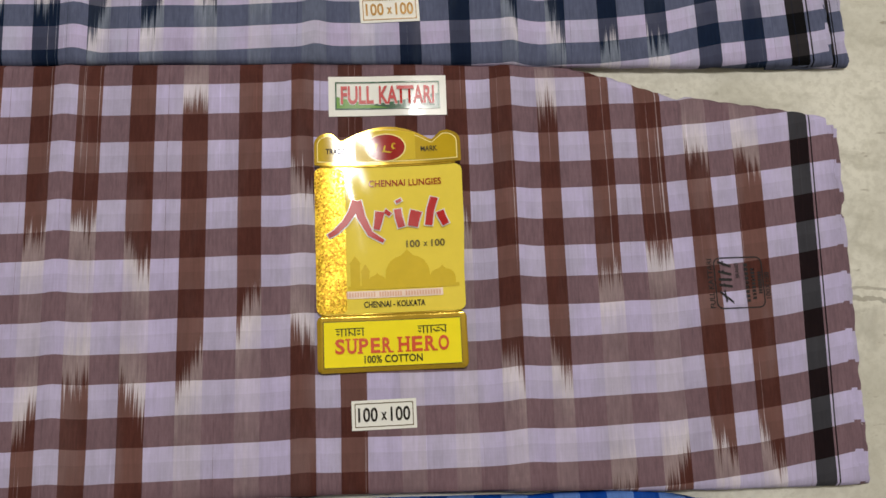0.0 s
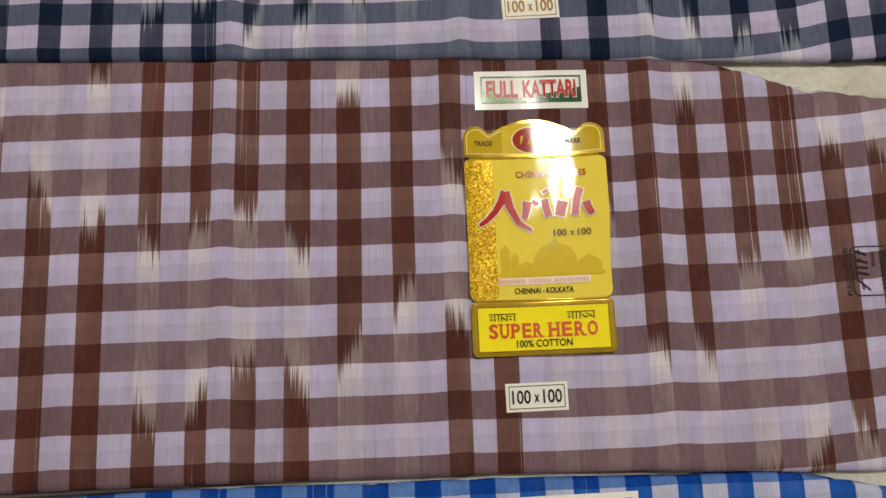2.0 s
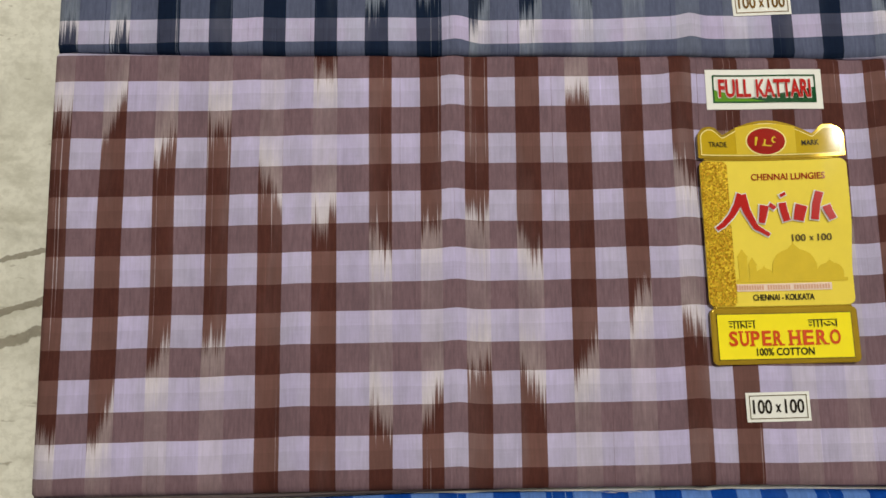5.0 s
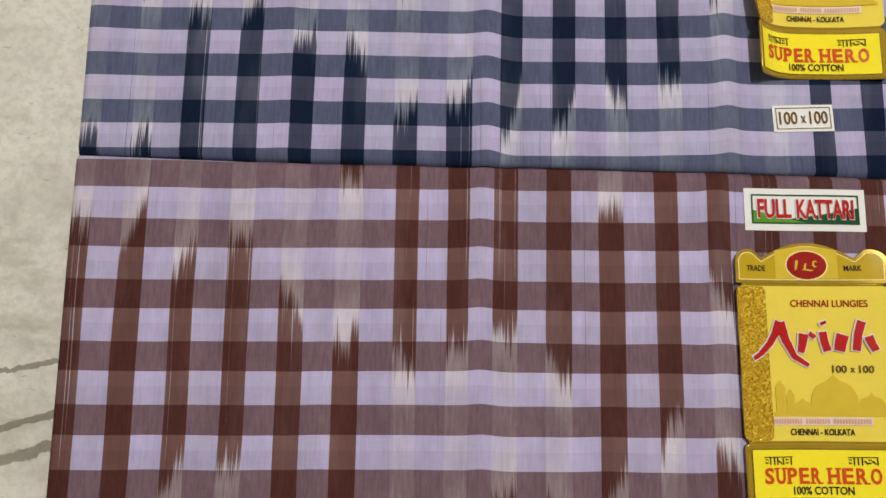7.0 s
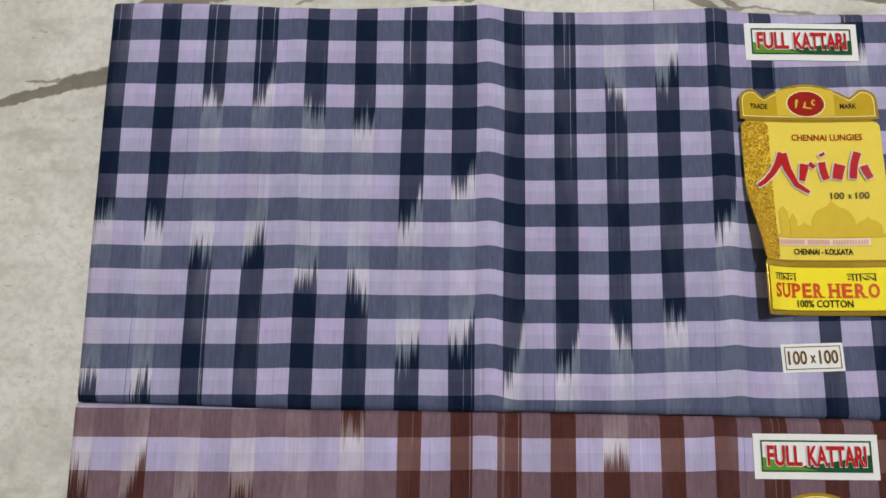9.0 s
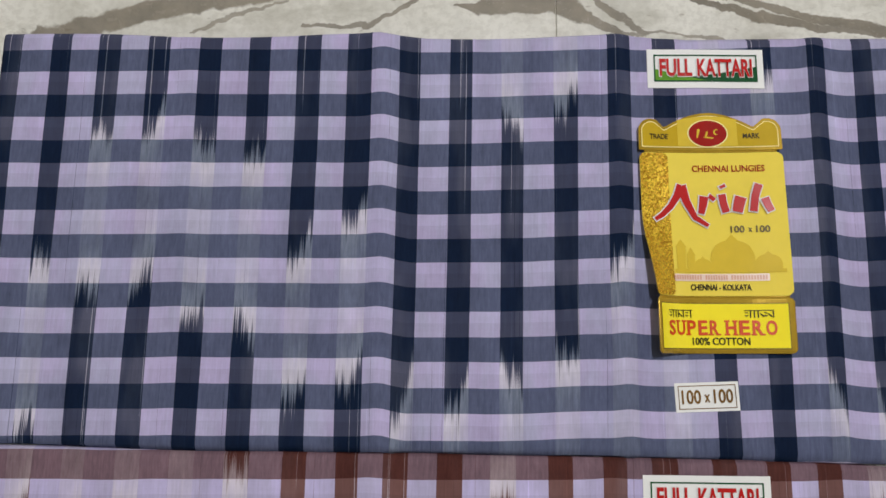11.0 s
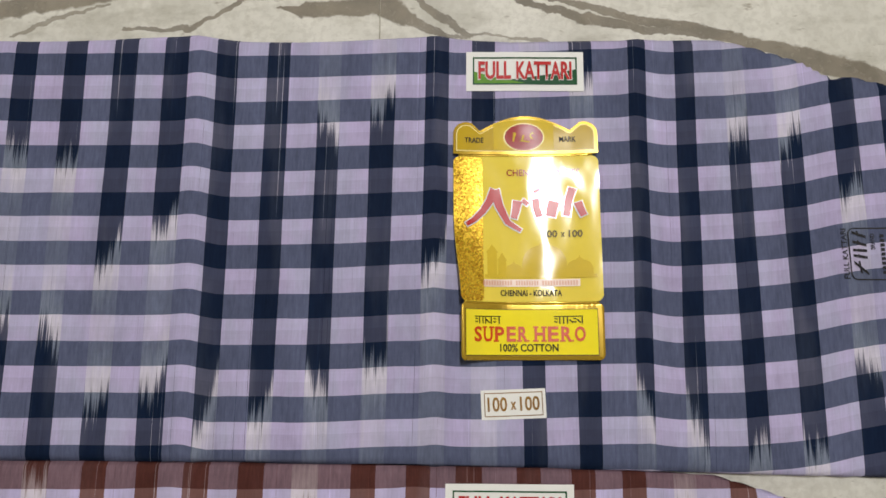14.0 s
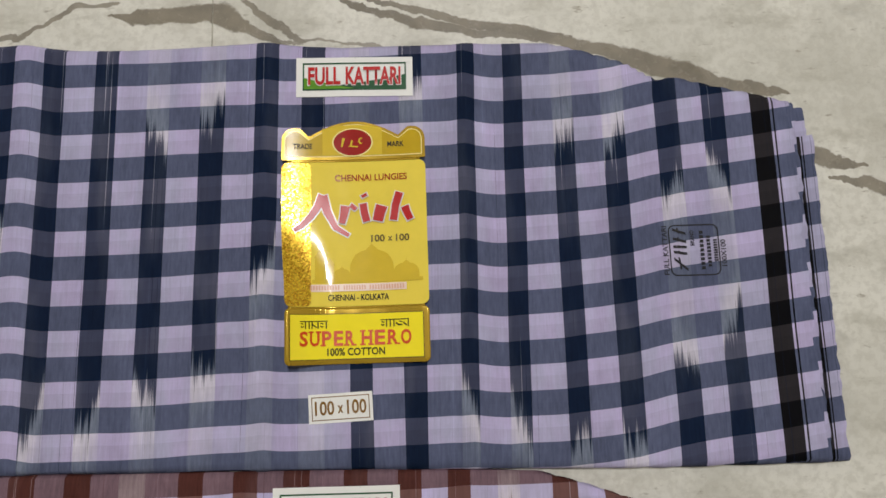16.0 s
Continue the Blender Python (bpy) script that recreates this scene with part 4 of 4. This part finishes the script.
# ---- the brown lungi ----
B = 0.26
brown = Lungi(
    left=-0.5660, right=0.302,
    top=[(-0.6, 0.2335), (-0.393, 0.2285), (-0.19, 0.2265), (-0.088, 0.2245), (0.05, 0.2215), (0.106, 0.2180), (0.14, 0.2080), (0.178, 0.1945), (0.187, 0.1900), (0.195, 0.1925), (0.23, 0.1868), (0.278, 0.1795), (0.32, 0.171)],
    bottom=[(-0.6, -0.0870), (-0.31, -0.0885), (-0.08, -0.0920), (0.05, -0.0958), (0.16, -0.1020), (0.32, -0.1060)],
    rise=[(-0.6, 0.0), (-0.35, 0.0004), (-0.275, 0.001), (-0.25, 0.0), (0.03, -0.0012), (0.16, -0.0005), (0.22, 0.004), (0.26, 0.009), (0.30, 0.015)],
    stretch=[(-0.6, 1.004), (-0.3, 1.004), (0.02, 1.018), (0.32, 1.018)],
    lean=[(-0.6, 0.0), (-0.35, 0.006), (-0.23, 0.018), (-0.1, 0.012), (0.1, 0.012), (0.19, 0.004), (0.23, 0.016), (0.27, 0.042), (0.32, 0.042)],
    ridges=[(-0.272, 0.01, 0.0028, 0.009), (-0.102, 0.015, 0.0030, 0.009), (0.055, 0.01, 0.0030, 0.010), (0.030, 0.01, -0.001, 0.010), (-0.385, 0.0, 0.001, 0.012), (0.135, 0.02, 0.001, 0.012), (-0.42, 0, 0.0008, 0.015)],
    columns=dyed([
        (-0.5800, -0.5505, ((-0.045, 0.178),)), (-0.5290, -0.5115, ((-0.040, 0.186, 0.014, 0.022),)), (-0.4905, -0.4745, ((0.004, 0.160, 0.006, 0.010),)), (-0.4525, -0.4355, ((0.015, 0.177, 0.003, 0.003),)),
        (-0.4145, -0.3970, ((-0.12, 0.128, 0, -0.015),)), (-0.3760, -0.3585, ((-0.12, 0.108, 0, 0.010), (0.216, 0.26, 0, 0))), (-0.3345, -0.3180, ((0.086, B, -0.006, 0), (-0.12, -0.036, 0, -0.006))), (-0.2975, -0.2820, ((0.097, B, 0.004, 0), (-0.12, -0.027, 0, 0.010))),
        (-0.2650, -0.2475, ((0.101, B), (-0.12, -0.003))), (-0.2275, -0.2090, ((0.080, B, -0.012, 0), (-0.12, -0.013, 0, -0.013))), (-0.1890, -0.1710, ((-0.002, 0.200, 0.012, 0.0),)), (-0.1485, -0.1310, ((0.036, B, 0.016, 0),)),
        (-0.1100, -0.0930, ((0.130, B, -0.012, 0), (-0.12, 0.024, 0, -0.010))), (-0.0755, -0.0570, ((0.150, B), (-0.12, 0.02))), (-0.0330, -0.0160, ((0.1, B),)), (0.0050, 0.0220, ((0.1, B),)),
        (0.0405, 0.0560, ((-0.004, B, -0.008, 0),)), (0.0755, 0.0910, ((-0.008, 0.183, -0.007, 0.0),)), (0.1145, 0.1325, ((0.052, B), (-0.14, -0.092))), (0.1520, 0.1725, ((0.070, B, 0, 0), (-0.14, -0.082, 0, 0.006))),
        (0.1885, 0.2070, ((-0.075, 0.142, -0.008, -0.003),)), (0.2260, 0.2460, ((-0.081, 0.132, -0.012, -0.012),)),
        (0.2695, 0.2850, "black"), (0.2866, 0.2878, "black"),
    ]),
    row_top=0.2280, row_dark=0.0203, row_pitch=0.04305, seed=2.3, tucks=[(0.185, 0.186, radians(52), -0.0020, 0.0025, 0.012), (0.196, 0.186, radians(60), 0.0014, 0.006, 0.012)])
brown_lungi = build_lungi(brown, BROWN, "brown and lavender checked cotton lungi folded flat on marble", brown.right, [
    (0.3085, -0.130, 0.150, 0.0030, 0.0012, []),
    (0.3130, -0.130, 0.148, 0.0056, -0.0010, []),
])
def hem_strip():
    """A lower fold that sticks out below the brown pack at its closed end, coloured as if in shade."""
    bm = bmesh.new()
    prev = None
    for k in range(31):
        s = k / 30
        x = -0.5655 + 0.33 * s
        out = along(brown.bottom, x) - 0.0062 * (1 - s) ** 0.8 - 0.0004
        ring = [bm.verts.new(p) for p in ((x, along(brown.bottom, x) + 0.010, 0.0045), (x, out + 0.0015, 0.0042), (x, out, 0.0026), (x, out + 0.0012, 0.0008))]
        if prev:
            for a in range(3):
                bm.faces.new((prev[a], ring[a], ring[a + 1], prev[a + 1]))
        prev = ring
    part("lower_fold", bm, SHADED_HEM, brown_lungi, "brown lower fold of the cloth, coloured dark for the shade")


# cloth brown with the shade under the pack's edge mixed into the colour
SHADED_HEM = plain_material("brown cotton darkened for shade", srgb(92, 80, 80), 0.8, vary=0.15, scale=60)
hem_strip()


def brown_curl(x, y):
    """The upper right edge of this label lifts a little."""
    side = max(0.0, x - 0.062) / 0.0445
    high = min(1.0, max(0.0, (y - 0.060) / 0.05))
    return 0.0034 * side ** 2.4 * high * high * (3 - 2 * high)


trade_label(brown, brown_lungi, (-0.0916, -0.0080), brown_curl)
quality_sticker(brown, brown_lungi, (-0.0806, 0.1814), radians(-0.4))
price_style_sticker(brown, brown_lungi, (-0.0689, -0.0483), radians(0.3))
ink_stamp(brown, brown_lungi, 0.1965, 0.0258)

# ---- the blue lungi ----
blue = Lungi(
    left=-0.5665, right=0.300,
    top=[(-0.6, -0.0955), (-0.31, -0.0905), (-0.08, -0.0935), (0.05, -0.0980), (0.13, -0.0990), (0.152, -0.1025), (0.18, -0.1080), (0.32, -0.138)],
    bottom=[(-0.6, -0.412), (0.32, -0.420)],
    rise=[(-0.6, 0.0), (-0.31, 0.003), (0.0, 0.0), (0.3, -0.004)],
    stretch=[(-0.6, 1.0), (0.32, 1.0)],
    lean=[(-0.6, 0.0), (0.32, 0.01)],
    ridges=[(-0.27, 0.01, 0.003, 0.009), (-0.10, 0.01, 0.003, 0.009), (0.055, 0.01, 0.003, 0.010)],
    columns=dyed([(c - 0.0095, c + 0.0095, ((-0.40 + 0.05 * (k % 4), -0.16 if k in (2, 3) else 0.0),)) for k, c in enumerate(
        (-0.5570, -0.5182, -0.4790, -0.4390, -0.3980, -0.3572, -0.3171, -0.2793, -0.2413, -0.2045, -0.1662, -0.1287,
         -0.0900, -0.0540, -0.0150, 0.0230, 0.0600, 0.0981, 0.1360, 0.1740, 0.2120, 0.2500))]),
    row_top=-0.0885, row_dark=0.0165, row_pitch=0.0375, height=0.0085, seed=5.1)
blue_lungi = build_lungi(blue, BLUE, "bright blue and lavender checked cotton lungi folded flat", blue.right, [])
quality_sticker(blue, blue_lungi, (-0.0655, -0.1390), radians(0.3))


# ---- loose threads ----
def loose_thread(points, label):
    cu = bpy.data.curves.new("loose_thread", "CURVE")
    cu.dimensions, cu.bevel_depth, cu.bevel_resolution = "3D", 0.00014, 1
    sp = cu.splines.new("NURBS")
    sp.points.add(len(points) - 1)
    for p, w in zip(sp.points, points):
        p.co = (*w, 1.0)
    sp.use_endpoint_u = True
    cu.materials.append(THREAD)
    tagged(new("loose_thread", cu), label, "thread", group="loose threads")


rnd = random.Random(3)
for k in range(3):
    x = -0.185 + 0.006 * k
    pts = []
    for j in range(9):
        y = -0.0905 - 0.003 * rnd.random()
        pts.append((x + 0.0035 * j + 0.004 * rnd.random(), y, 0.0110 + 0.001 * rnd.random()))
    loose_thread(pts, "pale frayed cotton thread on a cloth edge")
for x, y, z, n in ((0.3115, 0.150, 0.004, 5), (0.3075, 0.167, 0.007, 4), (0.309, 0.060, 0.004, 3), (0.3065, -0.060, 0.005, 3), (0.333, 0.30, 0.004, 3)):
    for k in range(n):
        a = radians(rnd.uniform(-60, 60))
        length = rnd.uniform(0.003, 0.008)
        bend = rnd.uniform(-0.002, 0.002)
        dx, dy = math.cos(a) * length, math.sin(a) * length
        x0, y0 = x - 0.003, y + rnd.uniform(-0.006, 0.006)
        loose_thread([(x0, y0, z), (x0 + dx * 0.4, y0 + dy * 0.4 + bend, z), (x0 + dx * 0.8, y0 + dy * 0.8 + bend, z * 0.6), (x0 + dx, y0 + dy, z * 0.3)], "short frayed cotton thread at a cut cloth end")
